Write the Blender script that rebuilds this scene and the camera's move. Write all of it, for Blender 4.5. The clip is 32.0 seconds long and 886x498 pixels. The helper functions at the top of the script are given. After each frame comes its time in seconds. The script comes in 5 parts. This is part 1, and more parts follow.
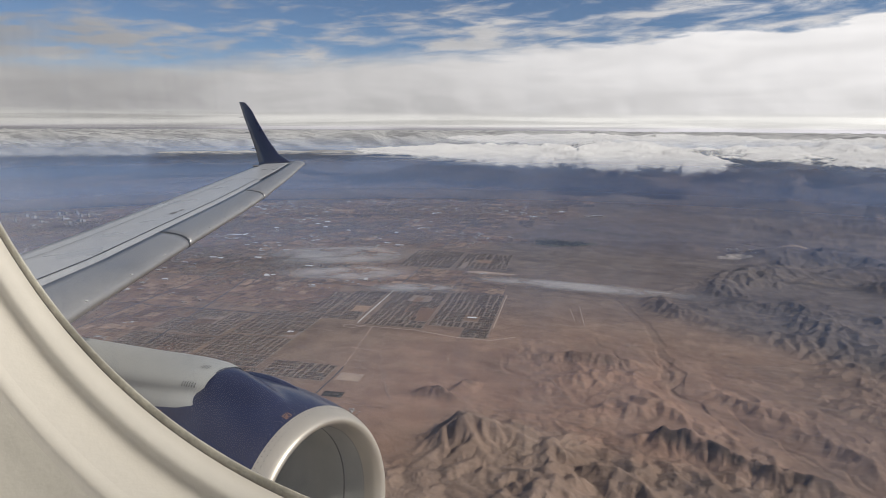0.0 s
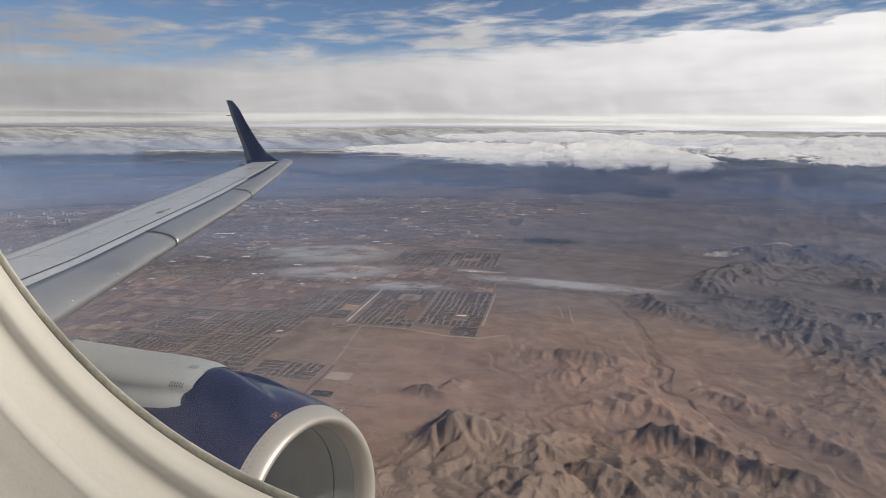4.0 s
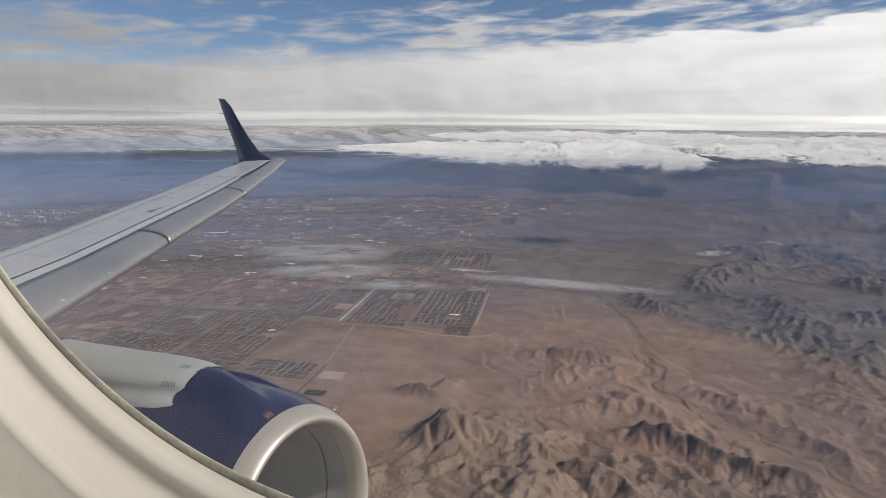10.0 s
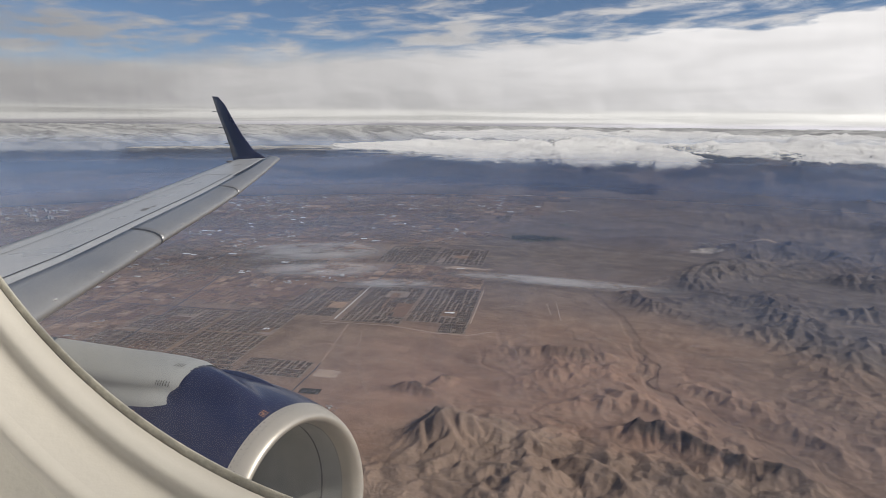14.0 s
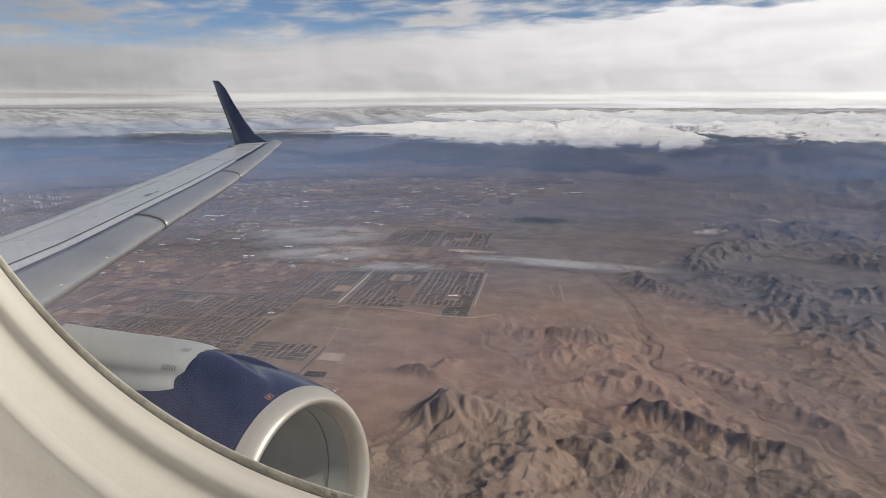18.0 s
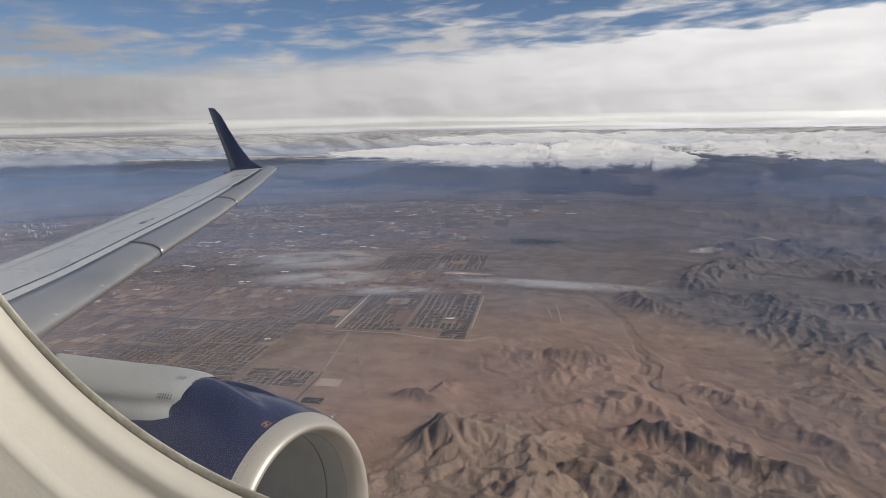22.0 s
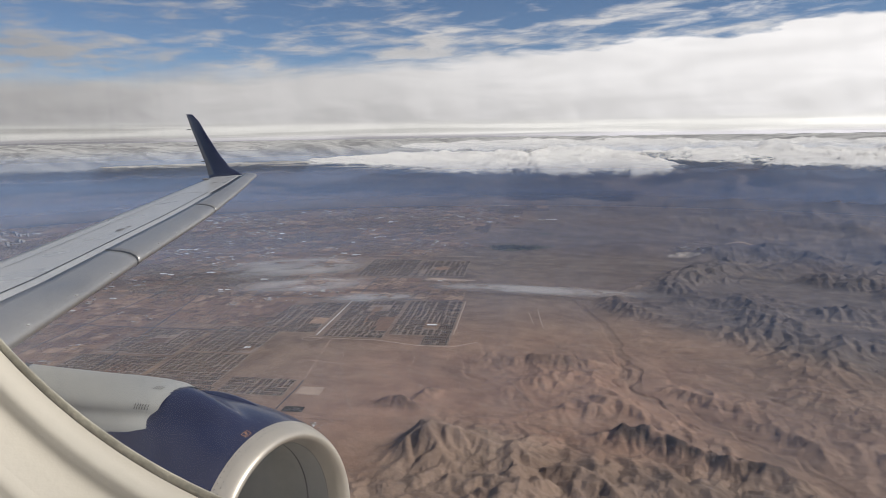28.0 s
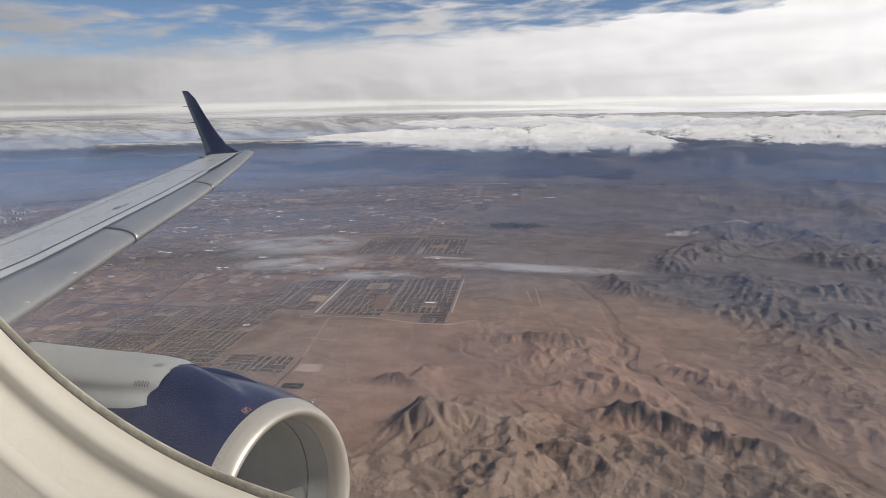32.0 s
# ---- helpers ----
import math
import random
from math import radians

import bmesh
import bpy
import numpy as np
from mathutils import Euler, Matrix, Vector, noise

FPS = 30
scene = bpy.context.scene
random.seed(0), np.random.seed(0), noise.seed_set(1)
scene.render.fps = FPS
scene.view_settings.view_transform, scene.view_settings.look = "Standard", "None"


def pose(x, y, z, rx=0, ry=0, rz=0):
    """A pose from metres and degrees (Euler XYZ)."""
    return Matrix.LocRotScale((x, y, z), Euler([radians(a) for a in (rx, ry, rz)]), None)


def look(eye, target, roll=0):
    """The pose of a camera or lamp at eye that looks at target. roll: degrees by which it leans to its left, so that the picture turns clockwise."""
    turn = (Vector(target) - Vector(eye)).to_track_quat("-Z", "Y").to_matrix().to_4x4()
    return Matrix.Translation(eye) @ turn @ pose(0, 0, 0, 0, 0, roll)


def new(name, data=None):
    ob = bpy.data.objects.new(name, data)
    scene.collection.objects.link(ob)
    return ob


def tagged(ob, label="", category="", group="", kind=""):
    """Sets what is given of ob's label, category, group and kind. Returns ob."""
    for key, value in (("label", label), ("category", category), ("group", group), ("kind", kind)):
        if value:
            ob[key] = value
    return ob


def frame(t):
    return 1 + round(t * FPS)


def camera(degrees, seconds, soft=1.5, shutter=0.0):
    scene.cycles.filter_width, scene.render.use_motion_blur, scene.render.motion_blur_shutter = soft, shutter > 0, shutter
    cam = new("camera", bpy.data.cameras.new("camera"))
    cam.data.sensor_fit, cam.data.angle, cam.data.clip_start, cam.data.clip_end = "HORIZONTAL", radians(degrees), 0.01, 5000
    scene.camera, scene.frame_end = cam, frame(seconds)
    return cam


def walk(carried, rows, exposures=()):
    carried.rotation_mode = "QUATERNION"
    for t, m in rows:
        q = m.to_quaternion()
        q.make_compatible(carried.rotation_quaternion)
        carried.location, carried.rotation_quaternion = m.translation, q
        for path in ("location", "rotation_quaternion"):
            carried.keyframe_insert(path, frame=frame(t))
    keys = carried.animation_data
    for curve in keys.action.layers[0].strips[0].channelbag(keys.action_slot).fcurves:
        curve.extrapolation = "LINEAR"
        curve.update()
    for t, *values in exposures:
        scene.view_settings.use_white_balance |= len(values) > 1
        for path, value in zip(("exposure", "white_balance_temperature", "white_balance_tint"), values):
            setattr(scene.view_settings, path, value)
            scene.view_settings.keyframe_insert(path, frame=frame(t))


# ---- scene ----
# The view out of a cabin window: the aircraft hangs over a wide desert valley. The land below is a model at 1 : 12.5.
EYE = 200.0  # height of the eye over the valley floor
cam = camera(72.6, 32.0, soft=0.85)
# seconds, then the camera's turn in degrees: the eye rests against the window, the view drifts
ROWS = [
    (0, 78.51, -0.32, 30.30), (0.5, 78.52, -0.25, 30.25), (1, 78.55, -0.30, 30.25), (1.5, 78.58, -0.43, 30.20), (2, 78.44, -0.49, 30.06),
    (2.5, 78.29, -0.52, 29.83), (3, 78.34, -0.53, 29.57), (3.5, 78.33, -0.40, 29.38), (5.5, 78.54, -0.45, 28.95), (6, 78.61, -0.55, 28.89),
    (6.5, 78.65, -0.60, 28.79), (7, 78.67, -0.62, 28.78), (7.5, 78.67, -0.58, 28.77), (8, 78.63, -0.60, 28.81), (8.5, 78.64, -0.57, 28.77),
    (9, 78.53, -0.43, 28.71), (9.5, 78.39, -0.35, 28.62), (10, 78.28, -0.47, 28.61), (10.5, 78.24, -0.31, 28.59), (11, 78.26, -0.41, 28.67),
    (11.5, 78.00, -0.32, 28.67), (12, 77.96, -0.45, 28.67), (12.5, 77.92, -0.29, 28.48), (13, 78.06, -0.30, 28.35), (13.5, 78.15, -0.44, 28.26),
    (14, 78.10, -0.48, 28.10), (14.5, 78.02, -0.44, 27.93), (16.5, 76.67, -0.77, 28.02), (17, 76.59, -0.38, 28.17), (17.5, 76.47, -0.17, 28.28),
    (18, 76.48, 0.08, 28.29), (18.5, 76.50, 0.42, 28.25), (19, 76.80, 0.29, 28.25), (19.5, 77.09, 0.30, 28.22), (20, 77.34, 0.36, 28.13),
    (20.5, 77.50, 0.12, 28.10), (21, 77.86, 0.50, 27.90), (21.5, 78.42, 0.81, 27.81), (22, 78.64, 0.88, 27.75), (22.5, 78.81, 0.72, 27.67),
    (23, 78.99, 0.82, 27.58), (23.5, 79.07, 1.08, 27.42), (24, 79.06, 1.00, 27.23), (24.5, 79.00, 0.77, 27.01), (25, 79.15, 0.90, 26.84),
    (25.5, 79.24, 1.01, 26.66), (27.5, 79.40, 0.89, 26.21), (28, 79.21, 0.86, 25.95), (28.5, 79.01, 0.94, 25.65), (29, 78.53, 1.09, 25.40),
    (29.5, 78.02, 0.96, 25.30), (30, 77.66, 1.00, 25.43), (30.5, 77.31, 1.07, 25.53), (31, 77.03, 0.91, 25.65), (31.5, 77.02, 0.84, 25.66),
    (32, 77.14, 0.78, 25.79),
]
walk(cam, [(t, pose(0, 0, EYE, rx, ry, rz)) for t, rx, ry, rz in ROWS],
     exposures=[(0, 0.17), (6, 0.18), (10, 0.18), (14, 0.13), (17, 0.22), (18.5, 0.23), (21, 0.15), (23, 0.12), (25, 0.15), (28, 0.22), (30, 0.23), (32, 0.27)])

# ---- world, sun ----
SUN_TO = Vector((0.73, 0.11, 0.66)).normalized()
sun_data = bpy.data.lights.new("sun", "SUN")
sun_data.energy, sun_data.angle, sun_data.color = 3.1, radians(0.6), (1.0, 0.95, 0.88)
sun = new("sun", sun_data)
sun.matrix_world = look((0, 0, 900), Vector((0, 0, 900)) - SUN_TO)

world = bpy.data.worlds.new("sky")
scene.world = world
world.use_nodes = True


class Nodes:
    """Short hand for a node tree."""

    def __init__(self, tree):
        self.tree = tree
        tree.nodes.clear()

    def add(self, kind, inputs=None, **props):
        node = self.tree.nodes.new(kind)
        if "operation" in props:
            node.operation = props["operation"]
        if "use_clamp" in props:
            node.use_clamp = props["use_clamp"]
        if "interpolation_type" in props:
            node.interpolation_type = props["interpolation_type"]
        if "data_type" in props:
            node.data_type, node.blend_type = props["data_type"], props["blend_type"]
        if "attribute_name" in props:
            node.attribute_name = props["attribute_name"]
        for key, value in (inputs or {}).items():
            self.put(node, key, value)
        return node

    def put(self, node, key, value):
        socket = node.inputs[key]
        if isinstance(value, bpy.types.NodeSocket):
            self.tree.links.new(value, socket)
        else:
            socket.default_value = value

    def math(self, op, a, b=0.0, c=None, clamp=False):
        n = self.add("ShaderNodeMath", {0: a, 1: b}, operation=op, use_clamp=clamp)
        if c is not None:
            self.put(n, 2, c)
        return n.outputs[0]

    def span(self, v, a, b, lo=0.0, hi=1.0, smooth=True):
        n = self.add("ShaderNodeMapRange", {0: v, 1: a, 2: b, 3: lo, 4: hi}, interpolation_type="SMOOTHSTEP" if smooth else "LINEAR")
        return n.outputs[0]

    def noise(self, vec, scale, detail=6.0, rough=0.55, lac=2.0, distort=0.0):
        return self.add("ShaderNodeTexNoise", {"Vector": vec, "Scale": scale, "Detail": detail, "Roughness": rough, "Lacunarity": lac, "Distortion": distort}).outputs[0]

    def mix(self, f, a, b, mode="MIX"):
        n = self.add("ShaderNodeMix", data_type="RGBA", blend_type=mode)
        self.put(n, 0, f), self.put(n, 6, a), self.put(n, 7, b)
        return n.outputs[2]

    def vec(self, op, a, b=(0, 0, 0)):
        return self.add("ShaderNodeVectorMath", {0: a, 1: b}, operation=op)


def rgb(r, g, b):
    return (r, g, b, 1.0)


N = Nodes(world.node_tree)
way = N.add("ShaderNodeTexCoord").outputs["Generated"]
sep = N.add("ShaderNodeSeparateXYZ", {0: way})
up = sep.outputs[2]
turn_ = N.math("ARCTAN2", sep.outputs[0], sep.outputs[1])
to_sun = N.vec("DOT_PRODUCT", way, tuple(SUN_TO)).outputs["Value"]
# broken high cloud in long soft puffs
lean = N.math("ADD", up, N.math("MULTIPLY", turn_, -0.035))
puff_at = N.add("ShaderNodeCombineXYZ", {0: N.math("MULTIPLY", turn_, 5.2), 1: N.math("MULTIPLY", lean, 30.0), 2: 0.0}).outputs[0]
big = N.noise(puff_at, 0.75, 4.0, 0.5, distort=0.3)
small = N.noise(puff_at, 2.2, 9.0, 0.62, distort=0.35)
thick = N.math("ADD", N.math("MULTIPLY", big, 0.55), N.math("MULTIPLY", small, 0.45))
streaks = N.span(N.math("ADD", thick, N.span(up, 0.09, 0.22, 0.05, -0.035)), 0.46, 0.62)
streaks = N.math("MULTIPLY", streaks, N.span(small, 0.30, 0.60, 0.6, 0.94))
# the broad layer of stratus, its top higher towards the sun, with a billowed edge
edge_at = N.add("ShaderNodeCombineXYZ", {0: N.math("MULTIPLY", turn_, 5.0), 1: N.math("MULTIPLY", up, 26.0), 2: 0.0}).outputs[0]
edge = N.noise(edge_at, 1.6, 8.0, 0.58, distort=0.25)
top = N.math("ADD", N.span(turn_, -1.0, 0.12, 0.100, 0.150, smooth=False), N.math("MULTIPLY", N.math("SUBTRACT", edge, 0.5), 0.060))
above = N.math("SUBTRACT", top, up)
deck = N.span(N.math("DIVIDE", above, N.span(turn_, -0.9, 0.0, 0.034, 0.009)), -0.2, 1.0)
dens = N.math("MAXIMUM", deck, streaks)
# falling veils under the layer, bright gap along the horizon, bands of far cloud
veil_at = N.add("ShaderNodeCombineXYZ", {0: N.math("ADD", N.math("MULTIPLY", turn_, 9.0), N.math("MULTIPLY", up, 8.0)), 1: N.math("MULTIPLY", up, 5.0), 2: 0.0}).outputs[0]
fall = N.noise(veil_at, 1.7, 5.0, 0.55)
bands_at = N.add("ShaderNodeCombineXYZ", {0: N.math("MULTIPLY", turn_, 2.2), 1: N.math("MULTIPLY", up, 95.0), 2: 3.7}).outputs[0]
bands = N.noise(bands_at, 1.3, 6.0, 0.55, distort=0.2)
soft_at = N.add("ShaderNodeCombineXYZ", {0: N.math("MULTIPLY", turn_, 3.2), 1: N.math("MULTIPLY", up, 17.0), 2: 1.7}).outputs[0]
soft = N.noise(soft_at, 1.5, 7.0, 0.6, distort=0.4)
glow = N.span(to_sun, -0.72, 0.30, 0.40, 1.06, smooth=False)
shade = N.span(soft, 0.30, 0.70, 0.86, 1.04)
shade = N.math("MULTIPLY", shade, N.math("SUBTRACT", 1.0, N.math("MULTIPLY", N.math("MULTIPLY", N.span(up, 0.012, 0.028), N.span(up, 0.095, 0.03)), N.span(fall, 0.32, 0.66, 0.01, 0.14))))
line = N.math("MULTIPLY", N.span(up, 0.026, 0.012), N.span(up, -0.006, 0.002))
shade = N.math("ADD", N.math("MULTIPLY", shade, glow), N.math("MULTIPLY", line, N.span(bands, 0.35, 0.6, -0.06, 0.15)))
low = N.span(up, 0.004, -0.006)
shade = N.math("MULTIPLY", shade, N.math("SUBTRACT", 1.0, N.math("MULTIPLY", low, N.span(bands, 0.40, 0.60, 0.45, 0.06))))
shade = N.math("MULTIPLY", shade, N.math("ADD", 0.80, N.math("MULTIPLY", deck, 0.20)))
cloud_tint = N.add("ShaderNodeCombineColor", {0: N.math("MULTIPLY", shade, 0.972), 1: N.math("MULTIPLY", shade, N.math("SUBTRACT", 0.948, N.math("MULTIPLY", low, 0.01))), 2: N.math("MULTIPLY", shade, N.math("ADD", N.math("SUBTRACT", 0.948, N.math("MULTIPLY", line, 0.035)), N.math("MULTIPLY", low, 0.05)))}).outputs[0]
air = N.add("ShaderNodeTexSky")
air.sky_type, air.sun_disc = "NISHITA", False
air.sun_elevation, air.sun_rotation = math.asin(SUN_TO.z), math.atan2(SUN_TO.x, SUN_TO.y)
air.altitude, air.air_density, air.dust_density, air.ozone_density = 3500.0, 1.0, 0.2, 3.0
clear = N.add("ShaderNodeBackground", {"Color": air.outputs[0], "Strength": 0.067})
veil = N.add("ShaderNodeBackground", {"Color": cloud_tint, "Strength": 0.88})
both = N.add("ShaderNodeMixShader", {0: dens, 1: clear.outputs[0], 2: veil.outputs[0]})
N.add("ShaderNodeOutputWorld", {"Surface": both.outputs[0]})

# ---- materials ----
def material(name, rough=0.5, metal=0.0, spec=0.5):
    m = bpy.data.materials.new(name)
    m.use_nodes = True
    n = Nodes(m.node_tree)
    bsdf = n.add("ShaderNodeBsdfPrincipled", {"Roughness": rough, "Metallic": metal, "Specular IOR Level": spec})
    n.add("ShaderNodeOutputMaterial", {"Surface": bsdf.outputs[0]})
    n.obj = n.add("ShaderNodeTexCoord").outputs["Object"]
    return m, n, bsdf


def painted(name, colour, rough=0.4, metal=0.0, scale=3.0, vary=0.12, bump=0.0, coat=0.0, stretch=(1, 1, 1)):
    """A smooth finish with dirt at two scales."""
    m, n, b = material(name, rough, metal)
    at = n.add("ShaderNodeMapping", {"Vector": n.obj, "Scale": stretch}).outputs[0]
    a = n.noise(at, scale, 6, 0.6)
    c = n.noise(at, scale * 14, 4, 0.6)
    f = n.math("ADD", n.math("MULTIPLY", a, 0.7), n.math("MULTIPLY", c, 0.3))
    low, high = [tuple(min(1, v * k) for v in colour) + (1.0,) for k in (1 - vary, 1 + vary)]
    n.put(b, "Base Color", n.mix(n.span(f, 0.3, 0.7), low, high))
    n.put(b, "Roughness", n.span(a, 0.25, 0.75, rough * 0.82, min(1, rough * 1.2)))
    if coat:
        n.put(b, "Coat Weight", coat), n.put(b, "Coat Roughness", 0.12)
    if bump:
        n.put(b, "Normal", n.add("ShaderNodeBump", {"Height": c, "Strength": bump, "Distance": 0.01}).outputs[0])
    return m


M_CREAM = painted("cabin_plastic", (0.64, 0.60, 0.52), 0.55, scale=6, vary=0.04, bump=0.05)
M_PANEL = painted("cabin_panel", (0.52, 0.49, 0.42), 0.7, scale=5, vary=0.05, bump=0.08)
M_SEAL = painted("window_seal", (0.46, 0.43, 0.35), 0.5, scale=25, vary=0.3, bump=0.2)
M_WING = painted("wing_grey_paint", (0.46, 0.455, 0.44), 0.30, scale=0.9, vary=0.10, stretch=(1, 1, 1))
M_STRIP = painted("wing_light_strip", (0.52, 0.515, 0.50), 0.4, scale=1.2, vary=0.1)
M_SLAT = painted("slat_metal", (0.36, 0.352, 0.34), 0.38, metal=0.45, scale=1.5, vary=0.12)
M_SEAM = painted("seam_sealant", (0.045, 0.047, 0.05), 0.6, scale=4, vary=0.3)
M_STAIN = painted("oil_stain", (0.20, 0.19, 0.18), 0.5, scale=9, vary=0.4)
M_NAVY = painted("navy_paint", (0.009, 0.013, 0.042), 0.32, scale=1.3, vary=0.18, coat=0.6)
M_BLUE = painted("cowl_blue_paint", (0.024, 0.028, 0.066), 0.36, scale=1.1, vary=0.1, coat=0.4)
M_WHITE = painted("pylon_white_paint", (0.41, 0.41, 0.385), 0.42, scale=1.6, vary=0.07)
M_LIP = painted("bare_aluminium", (0.56, 0.51, 0.43), 0.46, metal=0.45, scale=2.2, vary=0.07)
M_BARREL = painted("inlet_lining", (0.46, 0.45, 0.41), 0.6, scale=3.0, vary=0.12, bump=0.1)
M_DARK = painted("dark_metal", (0.05, 0.05, 0.055), 0.5, metal=0.5, vary=0.2)
M_MARK = painted("orange_marking", (0.50, 0.26, 0.14), 0.5, vary=0.1, scale=20)
M_INK = painted("grey_marking", (0.16, 0.16, 0.15), 0.6, vary=0.2, scale=20)
M_SKIN = painted("fuselage_paint", (0.70, 0.71, 0.72), 0.35, vary=0.05)


def glass():
    m = bpy.data.materials.new("window_acrylic")
    m.use_nodes = True
    n = Nodes(m.node_tree)
    obj = n.add("ShaderNodeTexCoord").outputs["Object"]
    clear = n.add("ShaderNodeBsdfTransparent", {"Color": rgb(0.985, 0.985, 0.98)})
    # fine scuffs scatter a little light
    at = n.add("ShaderNodeMapping", {"Vector": obj, "Rotation": (0, radians(38), 0), "Scale": (90, 1, 6)}).outputs[0]
    scuff = n.noise(at, 1.0, 3, 0.6)
    blot = n.noise(obj, 9.0, 3, 0.5)
    haze = n.add("ShaderNodeBsdfTranslucent", {"Color": rgb(0.80, 0.88, 1.0)})
    amount = n.math("MULTIPLY", n.span(scuff, 0.4, 0.75, 0.045, 0.11), n.span(blot, 0.42, 0.66, 0.6, 1.0))
    mixed = n.add("ShaderNodeMixShader", {0: amount, 1: clear.outputs[0], 2: haze.outputs[0]})
    gloss = n.add("ShaderNodeBsdfGlossy", {"Roughness": 0.02, "Color": rgb(1, 1, 1)})
    fres = n.math("MULTIPLY", n.add("ShaderNodeFresnel", {"IOR": 1.3}).outputs[0], 0.5)
    out = n.add("ShaderNodeMixShader", {0: fres, 1: mixed.outputs[0], 2: gloss.outputs[0]})
    n.add("ShaderNodeOutputMaterial", {"Surface": out.outputs[0]})
    return m


M_GLASS = glass()


# ---- the shape of the land ----
PEAK, BUTTE = (-164, 325), (-50, 378)
CITY_O, CITY_TURN = (-374.0, 479.0), radians(18)
CU = (math.cos(CITY_TURN), math.sin(CITY_TURN))


def to_city(x, y):
    dx, dy = x - CITY_O[0], y - CITY_O[1]
    return dx * CU[0] + dy * CU[1], -dx * CU[1] + dy * CU[0]


def from_city(u, v):
    return CITY_O[0] + u * CU[0] - v * CU[1], CITY_O[1] + u * CU[1] + v * CU[0]


def lattice(ix, iy, seed):
    h = (ix.astype(np.int64) * 374761393 + iy.astype(np.int64) * 668265263 + seed * 974711) & 0x7FFFFFFF
    h = ((h ^ (h >> 13)) * 1274126177) & 0x7FFFFFFF
    return (((h ^ (h >> 16)) & 0xFFFF) / 65535.0) * 2 * np.pi


def grad(x, y, seed=0):
    """Gradient noise, about -0.7 to 0.7."""
    x, y = np.asarray(x, float), np.asarray(y, float)
    x0, y0 = np.floor(x), np.floor(y)
    fx, fy = x - x0, y - y0
    sx, sy = fx * fx * fx * (fx * (fx * 6 - 15) + 10), fy * fy * fy * (fy * (fy * 6 - 15) + 10)

    def corner(a, b):
        g = lattice(x0 + a, y0 + b, seed)
        return np.cos(g) * (fx - a) + np.sin(g) * (fy - b)

    top = corner(0, 0) * (1 - sx) + corner(1, 0) * sx
    low = corner(0, 1) * (1 - sx) + corner(1, 1) * sx
    return top * (1 - sy) + low * sy


def fbm(x, y, octaves=5, gain=0.5, seed=0):
    total, amp = 0.0, 1.0
    for k in range(octaves):
        total = total + amp * grad(x * 2.03 ** k, y * 2.03 ** k, seed + k)
        amp *= gain
    return total


def ridged(x, y, octaves=5, gain=0.5, seed=0):
    total, amp, weight = 0.0, 1.0, 1.0
    for k in range(octaves):
        r = (1 - np.abs(grad(x * 2.07 ** k, y * 2.07 ** k, seed + k)) * 1.7) ** 2
        total = total + amp * r * weight
        weight = np.clip(r * 1.2, 0, 1)
        amp *= gain
    return total


def ease(v, a, b):
    t = np.clip((v - a) / (b - a), 0, 1)
    return t * t * (3 - 2 * t)


def bump_at(x, y, cx, cy, a, b, turn=0.0):
    c, s = math.cos(turn), math.sin(turn)
    dx, dy = x - cx, y - cy
    return np.exp(-((dx * c + dy * s) / a) ** 2 - ((-dx * s + dy * c) / b) ** 2)


def west_mask(x, y):
    """How far a place belongs to the dark hills beyond the town's edge."""
    u, v = to_city(x, y)
    wob = 26 * fbm(x / 190, y / 190, 3, seed=40)
    old = ease(u + wob - np.where(v < 250, 292 + 0.42 * (v + 120), 447), 0, 120)
    beyond = ease(y - 600 + 0.55 * (x + 57) + 1.2 * wob, 0, 70) * ease(x + wob - 0.25 * (y - 640), -165, -105)
    return np.maximum(beyond * ease(v + wob, 560, 420), 0.42 * old), wob


WASH = [(-230, 780), (-156, 680), (-117, 619), (-83, 538), (-71, 487), (-58, 458), (-35, 443), (-1, 420), (32, 398), (60, 373), (110, 330), (170, 280)]


def wash_gap(x, y):
    """Distance to the broad dry river bed."""
    best = np.full(np.shape(x), 1e9)
    wx, wy = x + 7 * fbm(x / 34, y / 34, 3, seed=61), y + 7 * fbm(x / 34, y / 34, 3, seed=62)
    for (ax, ay), (bx, by) in zip(WASH, WASH[1:]):
        dx, dy = bx - ax, by - ay
        t = np.clip(((wx - ax) * dx + (wy - ay) * dy) / (dx * dx + dy * dy), 0, 1)
        best = np.minimum(best, np.hypot(wx - ax - t * dx, wy - ay - t * dy))
    return best


GX, GY, CELL = -300.0, 228.0, 1.7
GW, GH = 330, 470


